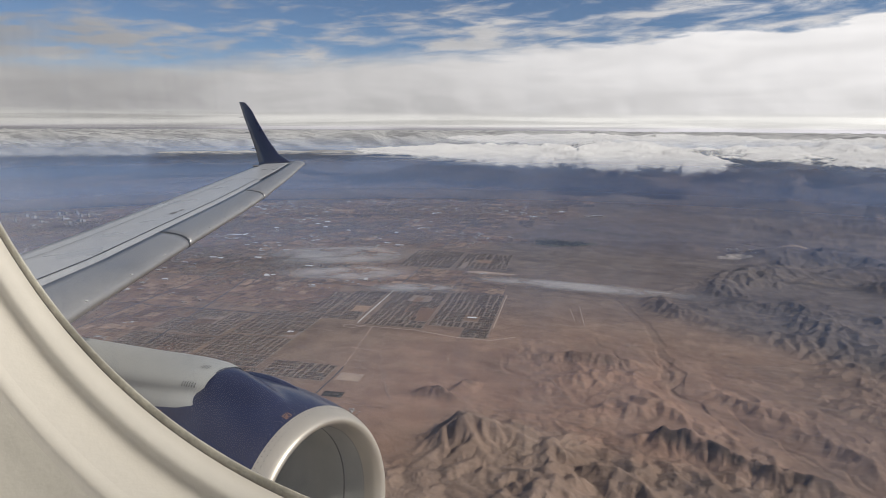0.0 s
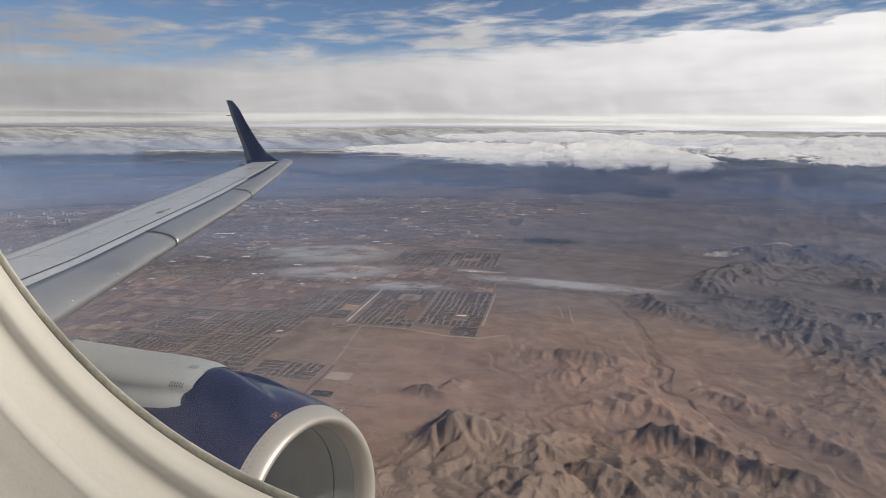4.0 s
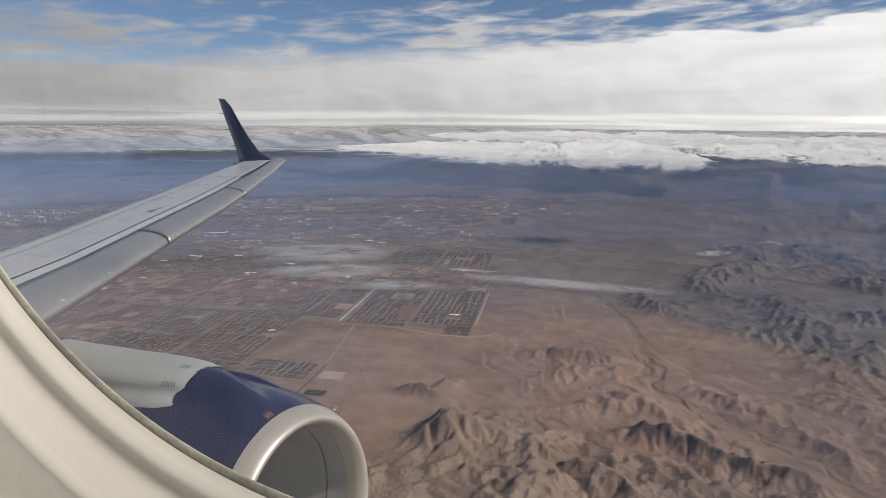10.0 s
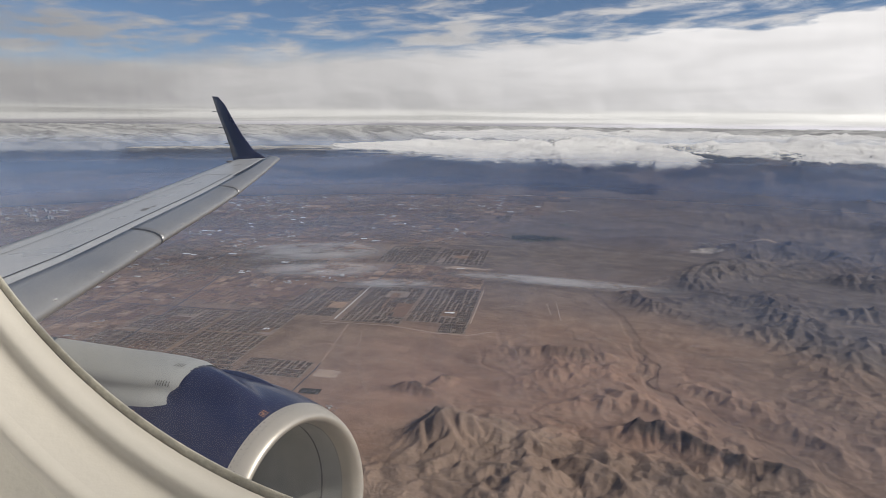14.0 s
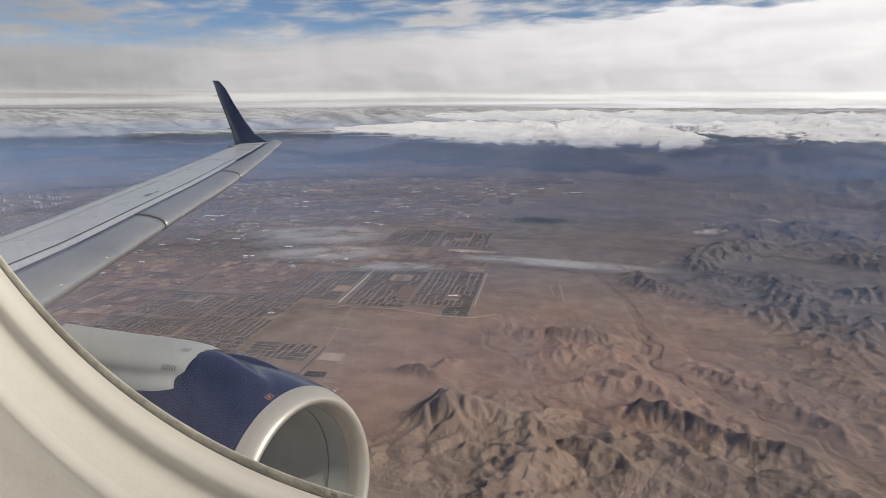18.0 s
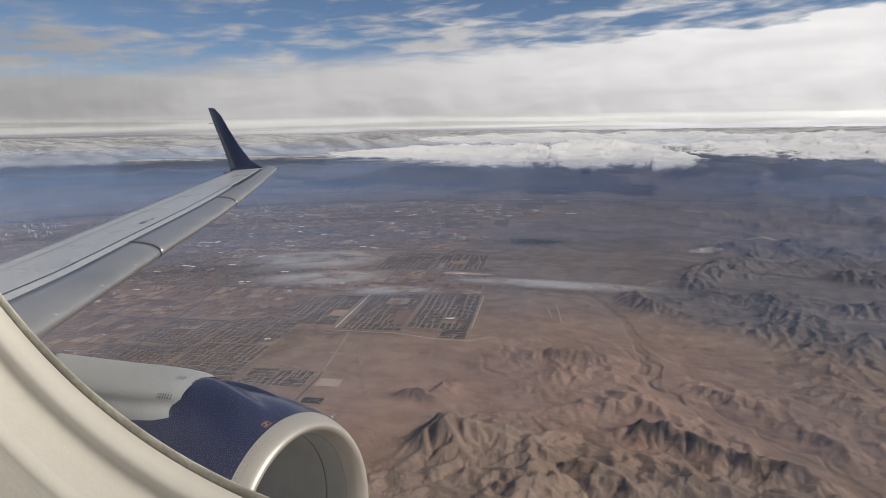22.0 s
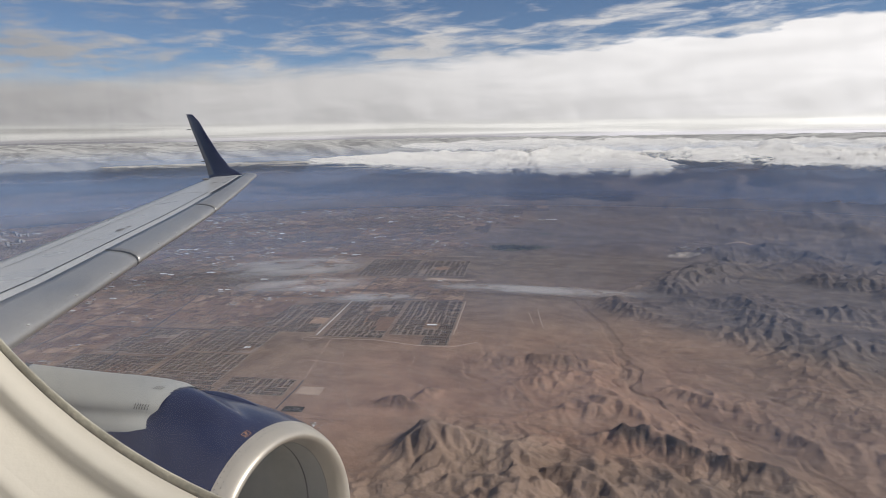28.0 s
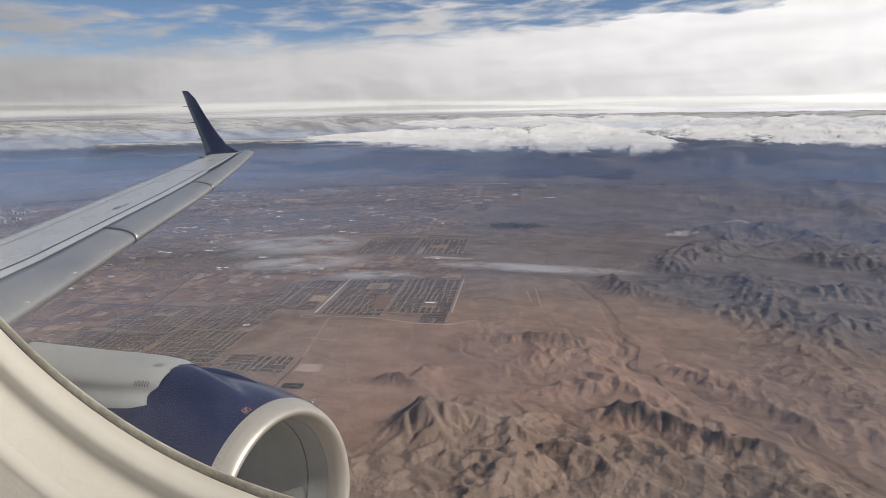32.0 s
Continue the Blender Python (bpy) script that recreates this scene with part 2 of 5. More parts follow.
def uplift_at(x, y):
    """Where the land rises, and where it stays flat."""
    west, wob = west_mask(x, y)
    near = ease(y + 0.5 * wob, 372, 326) * ease(x + 0.6 * wob, -214, -176)
    rise = 0.62 * near * (0.45 + 0.9 * ease(fbm(x / 60, y / 60, 3, seed=12), -0.3, 0.45))
    rise = rise + west * (0.10 + 0.80 * ease(fbm(x / 110, y / 110, 4, seed=18), -0.25, 0.45))
    rise = rise + 0.95 * bump_at(x, y, PEAK[0] + 4, PEAK[1] - 6, 24, 15, 0.5) + 0.5 * bump_at(x, y, PEAK[0] + 44, PEAK[1] + 4, 26, 12, -0.2)
    rise = rise + 0.85 * (bump_at(x, y, *BUTTE, 22, 11, 0.25) + 0.8 * bump_at(x, y, BUTTE[0] + 32, BUTTE[1] - 8, 26, 9, -0.3) + 0.7 * bump_at(x, y, BUTTE[0] + 72, BUTTE[1] - 18, 26, 8, -0.1))
    # low red spurs between the fan and the hills, and a long low scarp
    spur = bump_at(x, y, -96, 432, 62, 44, -0.5) + 0.7 * bump_at(x, y, 10, 440, 70, 26, -0.45)
    rise = rise + 0.5 * spur * (0.3 + ease(fbm(x / 40, y / 40, 3, seed=25), -0.3, 0.4))
    rise = rise + 0.75 * bump_at(x, y, -137, 488, 46, 9, 0.3)
    rise = rise + 0.9 * (bump_at(x, y, -217, 364, 17, 6, 0.1) + 0.9 * bump_at(x, y, -206, 388, 6, 11, -0.4))
    # the fan itself rises a little, so that water cuts it into long shallow gullies
    fan = ease(to_city(x, y)[0], 136, 190) * (0.55 + 0.9 * ease(fbm(x / 70, y / 70, 3, seed=27), -0.3, 0.4))
    return (rise + 0.055 * fan) * ease(wash_gap(x, y), 4, 24)


def eroded():
    """Hills cut by running water: the land rises, and each stream wears its bed down in step with the ground that drains into it."""
    xs, ys = GX + CELL * np.arange(GW), GY + CELL * np.arange(GH)
    gx, gy = np.meshgrid(xs, ys)
    rise = uplift_at(gx, gy).ravel()
    rise = rise * (1 + 0.5 * fbm(gx.ravel() / 9, gy.ravel() / 9, 2, seed=88))
    n = GW * GH
    rough = np.random.RandomState(5).rand(n)
    z = 1.5 * rise + 0.25 * rough
    base = (rise < 0.012).reshape(GH, GW)
    base[0], base[-1], base[:, 0], base[:, -1] = True, True, True, True
    base = base.ravel()
    z[base] *= 0.2
    steps = [(-1, 1.0), (1, 1.0), (-GW, 1.0), (GW, 1.0), (-GW - 1, 1.414), (-GW + 1, 1.414), (GW - 1, 1.414), (GW + 1, 1.414)]
    outlets = np.flatnonzero(base).tolist()
    inner = np.flatnonzero(~base)
    hop = np.array([d for d, _ in steps])
    length = np.array([l for _, l in steps])
    area = None
    for turn in range(9):
        zl = z.tolist()
        fill, seen, order = list(zl), base.tolist(), []
        heap = [(zl[i], i) for i in outlets]
        heapq_make(heap)
        while heap:
            h, i = heapq_pop(heap)
            order.append(i)
            if not 0 < i % GW < GW - 1 or not GW <= i < n - GW:
                continue
            for d, _ in steps:
                k = i + d
                if not seen[k]:
                    seen[k] = True
                    fill[k] = max(zl[k], h + 1e-4)
                    heapq_push(heap, (fill[k], k))
        fa = np.array(fill)
        down = inner[:, None] + hop[None, :]
        drop = (fa[inner][:, None] - fa[down]) / length
        best = drop.argmax(1)
        to = np.arange(n)
        to[inner] = down[np.arange(len(inner)), best]
        run = np.ones(n)
        run[inner] = length[best]
        tl, acc = to.tolist(), [1.0] * n
        for i in reversed(order):
            if tl[i] != i:
                acc[tl[i]] += acc[i]
        area = np.array(acc)
        wear = 0.32 * area ** 0.47 / run
        wl, up = wear.tolist(), (fa + 1.0 * rise).tolist()
        for i in order:
            if tl[i] != i:
                up[i] = (up[i] + wl[i] * up[tl[i]]) / (1 + wl[i])
        z = np.array(up)
        # soil creeps off the ridges
        g = z.reshape(GH, GW)
        lap = np.zeros_like(g)
        lap[1:-1, 1:-1] = g[:-2, 1:-1] + g[2:, 1:-1] + g[1:-1, :-2] + g[1:-1, 2:] - 4 * g[1:-1, 1:-1]
        z = np.where(base, z, (g + 0.08 * lap).ravel())
    return z.reshape(GH, GW), np.log1p(area).reshape(GH, GW)


def heapq_make(a):
    a.sort()


def heapq_push(a, item):
    a.append(item)
    i = len(a) - 1
    while i:
        p = (i - 1) >> 1
        if a[p] <= item:
            break
        a[i] = a[p]
        i = p
    a[i] = item


def heapq_pop(a):
    last = a.pop()
    if not a:
        return last
    top, n, i = a[0], len(a), 0
    while True:
        c = 2 * i + 1
        if c >= n:
            break
        if c + 1 < n and a[c + 1] < a[c]:
            c += 1
        if a[c] >= last:
            break
        a[i] = a[c]
        i = c
    a[i] = last
    return top


CUT_Z, CUT_FLOW = eroded()
CUT_Z = CUT_Z * (16.0 / np.percentile(CUT_Z, 99.7))


def sampled(grid, x, y):
    """Between the cells of a grid."""
    fx, fy = np.clip((x - GX) / CELL, 0, GW - 1.001), np.clip((y - GY) / CELL, 0, GH - 1.001)
    i, j = fx.astype(int), fy.astype(int)
    a, b = fx - i, fy - j
    return (grid[j, i] * (1 - a) + grid[j, i + 1] * a) * (1 - b) + (grid[j + 1, i] * (1 - a) + grid[j + 1, i + 1] * a) * b


def land(x, y):
    """Height of the land, and how far each place is hills and greyed distance, red soil, dark rock with painted shade,
    and town.
    """
    z, hill, red, dark, town, _ = land_all(x, y)
    return z, hill, red, dark, town


def land_all(x, y):
    x, y = np.asarray(x, float), np.asarray(y, float)
    u, v = to_city(x, y)
    r = np.hypot(x, y)
    west, wob = west_mask(x, y)
    near = ease(y + 0.5 * wob, 372, 326) * ease(x + 0.6 * wob, -214, -176)
    inside = ease(x, GX, GX + 30) * ease(x, GX + CELL * GW, GX + CELL * GW - 40) * ease(y, GY, GY + 12) * ease(y, GY + CELL * GH, GY + CELL * GH - 120)
    hill = np.clip(west, 0, 1)
    z = sampled(CUT_Z, x, y) * inside
    flow = sampled(CUT_FLOW, x, y) * inside
    wx, wy = x + 16 * fbm(x / 80, y / 80, 3, seed=7), y + 16 * fbm(x / 80, y / 80, 3, seed=9)
    folds = ridged(wx / 105, wy / 130, 6, 0.48, seed=3)
    ribs = ridged(wx / 15, wy / 24, 4, 0.55, seed=14)
    z = z + west * (1 - inside) * (1.5 + 14.0 * (folds - 0.45) + 1.2 * (ribs - 0.6))
    z = z + inside * np.clip(z / 6, 0, 1) * (0.7 * (ribs - 0.7) + 0.35 * (ridged(wx / 6, wy / 6, 3, 0.5, seed=15) - 0.7))
    # the fan between: shallow gullies, and the dry river bed
    c, s = math.cos(radians(-52)), math.sin(radians(-52))
    a, b = (x * c + y * s), (-x * s + y * c)
    gully = ridged(a / 120 + 0.35 * fbm(x / 60, y / 60, 2, seed=5), b / 30 + 0.9 * fbm(x / 70, y / 70, 3, seed=6), 5, 0.55, seed=21)
    fan = ease(u, 120, 210) * (1 - np.clip(west + near, 0, 1)) * ease(v, 320, 60)
    cut = ease(y - 0.1 * x, 600, 470) * (0.25 + 0.9 * ease(fbm(x / 120, y / 120, 3, seed=44), -0.25, 0.35))
    z = z + fan * (0.9 - 1.7 * ease(gully, 0.75, 1.7)) * cut * (1 - ease(z, 0.5, 3.0))
    bed = ease(wash_gap(x, y), 5.5, 2.5) * ease(y, 1000, 700)
    z = z - 0.7 * bed
    mine_hill = bump_at(x, y, -100, 1060, 130, 40, 0.2)
    z = z + 18 * mine_hill
    # mountains that close the valley
    far = ease(r - 0.25 * x, 1950, 2700) * ease(np.arctan2(x, y), radians(-62), radians(-30))
    far_l = ease(r, 2600, 3300) * (1 - ease(np.arctan2(x, y), radians(-62), radians(-30)))
    mx, my = x + 60 * fbm(x / 400, y / 400, 3, seed=51), y + 60 * fbm(x / 400, y / 400, 3, seed=52)
    range_ = ridged(mx / 620, my / 480, 6, 0.5, seed=60)
    far = far * ease(r, 3500, 2900)
    z = z + far * (14 + 34 * (range_ - 0.45)) + far_l * ease(r, 3900, 3300) * (8 + 30 * (range_ - 0.5))
    mid = 0.6 * ease(x + 0.30 * (y - 1300), -150, 350) * ease(y, 900, 1400) * (1 - far)
    z = z + mid * (8 + 30 * (ridged(mx / 260, my / 200, 5, 0.5, seed=70) - 0.5))
    z = z + 0.3 * fbm(x / 60, y / 60, 4, seed=80) * (1 - ease(-u, -160, -138) * ease(v, -175, -158))
    right = ease(r + 120 * fbm(x / 300, y / 300, 3, seed=75), 1250, 1950) * ease(np.arctan2(x, y), radians(-17), radians(-4)) * ease(r, 2700, 2300)
    z = z + right * (9 + 21 * (ridged(mx / 420, my / 330, 6, 0.5, seed=77) - 0.35))
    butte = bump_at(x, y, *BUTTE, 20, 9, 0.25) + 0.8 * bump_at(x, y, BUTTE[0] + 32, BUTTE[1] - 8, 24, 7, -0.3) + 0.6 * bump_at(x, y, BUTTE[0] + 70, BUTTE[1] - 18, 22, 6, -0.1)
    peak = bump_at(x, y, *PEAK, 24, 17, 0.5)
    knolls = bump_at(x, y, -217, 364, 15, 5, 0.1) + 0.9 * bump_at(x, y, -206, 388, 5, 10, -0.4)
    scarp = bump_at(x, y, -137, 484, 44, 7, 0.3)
    # the peak's side away from the sun is darkened as painted shade
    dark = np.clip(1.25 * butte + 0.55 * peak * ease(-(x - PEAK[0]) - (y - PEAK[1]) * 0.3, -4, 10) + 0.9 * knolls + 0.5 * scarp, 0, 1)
    # bare dark rock here and there among the hills also imitates cloud-shadow mottling
    rock_mottle = np.clip(west + 0.6 * near, 0, 1) * ease(fbm(x / 38, y / 38, 4, seed=93), 0.24, 0.46) * 0.4
    dark = np.clip(dark * ease(fbm(x / 14, y / 14, 4, seed=90) + 0.35, 0.0, 0.45) + rock_mottle, 0, 1)
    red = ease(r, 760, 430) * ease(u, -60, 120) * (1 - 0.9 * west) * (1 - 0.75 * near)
    town = ease(-u + wob * 0.4 + np.clip((v - 130) * 0.35, 0, 260), 0, 60) * ease(v, -330, -150) * ease(r, 2600, 1800)
    # colour only: the ground greys with distance, imitating haze and cloud shadow
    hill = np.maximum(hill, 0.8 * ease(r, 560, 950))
    stream = np.clip(ease(flow, 2.6, 5.2) * ease(z, -0.5, 0.6) * 0.7 + 0.5 * bed, 0, 1)
    return z, hill, red, dark, town, stream


TX, TY, TCELL = -2000.0, 180.0, 7.0
TOWN_Z = land(*np.meshgrid(TX + TCELL * np.arange(390), TY + TCELL * np.arange(300)))[0]


def height(x, y):
    fx, fy = min(max((x - TX) / TCELL, 0), 388.9), min(max((y - TY) / TCELL, 0), 298.9)
    i, j = int(fx), int(fy)
    a, b = fx - i, fy - j
    return float((TOWN_Z[j, i] * (1 - a) + TOWN_Z[j, i + 1] * a) * (1 - b) + (TOWN_Z[j + 1, i] * (1 - a) + TOWN_Z[j + 1, i + 1] * a) * b)


# ---- building helpers ----
def thing(name, label, category, at=(0, 0, 0), group="", kind=""):
    ob = new(name)
    ob.location = at
    ob.empty_display_size = 0.2
    return tagged(ob, label, category, group, kind)


def mesh_of(name, verts, faces, mats, smooth=False, mat_index=None):
    me = bpy.data.meshes.new(name)
    me.from_pydata([tuple(p) for p in verts], [], [tuple(f) for f in faces])
    for m in mats if isinstance(mats, (list, tuple)) else (mats,):
        me.materials.append(m)
    if smooth:
        me.polygons.foreach_set("use_smooth", [True] * len(me.polygons))
    if mat_index is not None:
        me.polygons.foreach_set("material_index", mat_index)
    me.update()
    return me


def part(name, me, parent=None, label="", kind=""):
    ob = new(name, me)
    if parent:
        ob.parent = parent
    return tagged(ob, label, kind=kind)


def skin(rows, closed=False, caps=False):
    """Quads between rows of points, all rows of one length."""
    k = len(rows[0])
    verts = [p for row in rows for p in row]
    faces = []
    for i in range(len(rows) - 1):
        for j in range(k if closed else k - 1):
            n = (j + 1) % k
            faces.append((i * k + j, i * k + n, (i + 1) * k + n, (i + 1) * k + j))
    if caps:
        faces.append(tuple(range(k))[::-1])
        faces.append(tuple(range((len(rows) - 1) * k, len(rows) * k)))
    return verts, faces


def box_at(cx, cy, cz, sx, sy, sz):
    v = [(cx + a * sx / 2, cy + b * sy / 2, cz + c * sz / 2) for c in (-1, 1) for a, b in ((-1, -1), (1, -1), (1, 1), (-1, 1))]
    return v, [(3, 2, 1, 0), (4, 5, 6, 7), (0, 1, 5, 4), (1, 2, 6, 5), (2, 3, 7, 6), (3, 0, 4, 7)]


# ---- ground ----
def ground_material():
    m, n, b = material("desert_ground", 0.95, 0.0, 0.15)
    at = n.obj
    zone = n.add("ShaderNodeAttribute", attribute_name="zone")
    zs = n.add("ShaderNodeSeparateColor", {0: zone.outputs["Color"]})
    hill, red, dark = zs.outputs[0], zs.outputs[1], zs.outputs[2]
    town = zone.outputs["Alpha"]
    big = n.noise(at, 0.006, 7, 0.6, distort=0.5)
    mid = n.noise(at, 0.045, 5, 0.55, distort=0.2)
    fine = n.noise(at, 0.35, 6, 0.7)
    speck = n.noise(at, 2.4, 3, 0.7)
    tan = n.mix(n.span(mid, 0.30, 0.70), rgb(0.235, 0.172, 0.132), rgb(0.32, 0.238, 0.182))
    rust = n.mix(n.span(mid, 0.28, 0.72), rgb(0.315, 0.190, 0.134), rgb(0.415, 0.262, 0.186))
    # this grey also carries the cloud shadow over the hills
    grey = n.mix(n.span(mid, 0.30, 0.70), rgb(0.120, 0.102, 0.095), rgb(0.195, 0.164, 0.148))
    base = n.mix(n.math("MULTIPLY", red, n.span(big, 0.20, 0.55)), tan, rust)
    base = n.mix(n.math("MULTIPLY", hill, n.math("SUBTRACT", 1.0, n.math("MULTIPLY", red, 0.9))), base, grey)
    # broad darker patches put cloud shadow into the soil colour
    base = n.mix(n.math("MULTIPLY", n.span(big, 0.46, 0.70), 0.5), base, rgb(0.14, 0.10, 0.078))
    base = n.mix(n.math("MULTIPLY", town, 0.6), base, n.mix(n.span(mid, 0.35, 0.65), rgb(0.19, 0.13, 0.092), rgb(0.32, 0.22, 0.15)))
    # pale flats lie in patches among the hills; darker patches paint in cloud shadow
    flats_and_shade = n.noise(n.add("ShaderNodeMapping", {"Vector": at, "Rotation": (0, 0, radians(20)), "Scale": (0.007, 0.013, 0.01)}).outputs[0], 1.0, 5, 0.6, distort=0.6)
    base = n.mix(n.math("MULTIPLY", hill, n.span(flats_and_shade, 0.54, 0.68, 0.0, 0.6)), base, rgb(0.30, 0.235, 0.18))
    base = n.mix(n.math("MULTIPLY", hill, n.span(flats_and_shade, 0.34, 0.46, 0.45, 0.0)), base, rgb(0.075, 0.066, 0.064))
    # washes: pale sand in the low lines
    wash_at = n.add("ShaderNodeMapping", {"Vector": at, "Rotation": (0, 0, radians(38)), "Scale": (0.004, 0.026, 0.01)}).outputs[0]
    wash = n.noise(wash_at, 1.0, 6, 0.55, distort=1.2)
    line = n.math("SUBTRACT", 1.0, n.span(n.math("ABSOLUTE", n.math("SUBTRACT", wash, 0.5)), 0.0, 0.010))
    base = n.mix(n.math("MULTIPLY", line, 0.45), base, rgb(0.38, 0.29, 0.22))
    # fine branching rills, drawn as thin dark lines
    rill_at = n.add("ShaderNodeMapping", {"Vector": at, "Rotation": (0, 0, radians(48)), "Scale": (0.014, 0.06, 0.02)}).outputs[0]
    rill = n.noise(rill_at, 1.0, 5, 0.5, distort=1.1)
    vein = n.math("SUBTRACT", 1.0, n.span(n.math("ABSOLUTE", n.math("SUBTRACT", rill, 0.5)), 0.0, 0.014))
    base = n.mix(n.math("MULTIPLY", n.math("MULTIPLY", vein, n.span(big, 0.35, 0.6, 0.18, 0.5)), n.math("SUBTRACT", 1.0, town)), base, rgb(0.105, 0.072, 0.056))
    # stream beds: dark gravel with strips of pale sand
    bed = n.add("ShaderNodeAttribute", attribute_name="stream").outputs["Fac"]
    base = n.mix(n.math("MULTIPLY", bed, 0.55), base, n.mix(n.span(fine, 0.42, 0.6), rgb(0.10, 0.075, 0.062), rgb(0.27, 0.195, 0.15)))
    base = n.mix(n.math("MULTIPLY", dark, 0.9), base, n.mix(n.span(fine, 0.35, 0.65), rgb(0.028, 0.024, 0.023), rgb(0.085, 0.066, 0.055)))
    base = n.mix(n.span(fine, 0.25, 0.75, 0.0, 1.0), n.mix(0.30, base, rgb(0.08, 0.055, 0.045)), base)
    base = n.mix(n.span(speck, 0.54, 0.70, 0.0, 0.5), base, rgb(0.065, 0.062, 0.042))
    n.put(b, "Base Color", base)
    h = n.math("ADD", n.math("MULTIPLY", mid, 0.7), n.math("ADD", n.math("MULTIPLY", fine, 0.7), n.math("MULTIPLY", speck, 0.3)))
    n.put(b, "Normal", n.add("ShaderNodeBump", {"Height": h, "Strength": 0.85, "Distance": 1.2}).outputs[0])
    return m


def build_ground():
    turn = list(np.linspace(radians(-70), radians(18), 1000)) + list(np.linspace(radians(18), radians(290), 90))[1:-1]
    turn = np.array(turn)
    dist = np.concatenate([[6, 60, 120, 170], np.geomspace(230, 1100, 560), np.geomspace(1100, 4850, 150)[1:]])
    tt, rr = np.meshgrid(turn, dist)
    x, y = (rr * np.sin(tt)).ravel(), (rr * np.cos(tt)).ravel()
    z, hill, red, dark, town, stream = land_all(x, y)
    k, rows = len(turn), len(dist)
    i, j = np.meshgrid(np.arange(rows - 1), np.arange(k), indexing="ij")
    n = (j + 1) % k
    faces = np.stack([i * k + j, (i + 1) * k + j, (i + 1) * k + n, i * k + n], -1).reshape(-1, 4)[:, ::-1]
    me = bpy.data.meshes.new("ground")
    me.vertices.add(len(x))
    me.vertices.foreach_set("co", np.stack([x, y, z], 1).ravel())
    me.loops.add(faces.size)
    me.loops.foreach_set("vertex_index", faces.ravel())
    me.polygons.add(len(faces))
    me.polygons.foreach_set("loop_start", np.arange(0, faces.size, 4))
    me.polygons.foreach_set("use_smooth", np.ones(len(faces), bool))
    me.update(calc_edges=True)
    zone = me.color_attributes.new("zone", "FLOAT_COLOR", "POINT")
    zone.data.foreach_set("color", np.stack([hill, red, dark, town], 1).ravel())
    bed = me.color_attributes.new("stream", "FLOAT_COLOR", "POINT")
    bed.data.foreach_set("color", np.stack([stream, stream, stream, stream], 1).ravel())
    me.materials.append(ground_material())
    me.validate()
    return tagged(new("ground", me), "wide brown desert valley floor with eroded red hills", "ground", kind="structure")


ground = build_ground()

# ---- aircraft: everything below is placed from the eye, at E ----
E = Vector((0, 0, EYE))
NOSE = Vector((0.990, 0.018, 0.139)).normalized()


def shift(p):
    return (p[0], p[1], p[2] + EYE)


def lerp_at(table, y):
    """Row of numbers between the two nearest rows of a table sorted by its first column."""
    ys = [row[0] for row in table]
    return [float(np.interp(y, ys, [row[k] for row in table])) for k in range(1, len(table[0]))]


# y, leading edge x, z
LEAD = [(-0.2, -2.39, -1.26), (2.0, -3.98, -1.255), (3.08, -4.76, -1.25), (4.28, -5.63, -1.238), (6.26, -7.06, -1.234), (7.51, -7.96, -1.208), (9.8, -9.61, -1.11), (12.0, -11.2, -0.972)]
# y, trailing edge x, z
TRAIL = [(-0.2, -4.9, -1.27), (2.93, -6.50, -1.25), (3.81, -7.14, -1.25), (5.10, -8.08, -1.235), (7.83, -10.08, -1.205), (11.3, -12.13, -1.013), (12.0, -12.55, -0.985)]
UPPER = [(0.0, 0.0), (0.006, 0.014), (0.02, 0.025), (0.06, 0.038), (0.13, 0.045), (0.25, 0.046), (0.45, 0.040), (0.7, 0.024), (0.9, 0.007), (1.0, 0.0)]
LOWER = [(0.0, 0.0), (0.006, -0.014), (0.02, -0.024), (0.06, -0.038), (0.15, -0.055), (0.35, -0.066), (0.6, -0.05), (0.85, -0.018), (1.0, -0.004)]


def wing_point(y, c, above, lift=0.0):
    lx, lz = lerp_at(LEAD, y)
    tx, tz = lerp_at(TRAIL, y)
    chord = lx - tx
    h = lerp_at(UPPER if above else LOWER, c)[0]
    return shift((lx + (tx - lx) * c, y, lz + (tz - lz) * c + h * chord + lift))


def wing_strip(y0, y1, c0, c1, lift, ny=24, nc=3):
    """A thin strip lying on the upper skin."""
    rows = []
    for y in np.linspace(y0, y1, ny):
        rows.append([wing_point(y, c, True, lift) for c in np.linspace(c0, c1, nc)])
    return skin(rows)


SLAT_BACK = 0.27


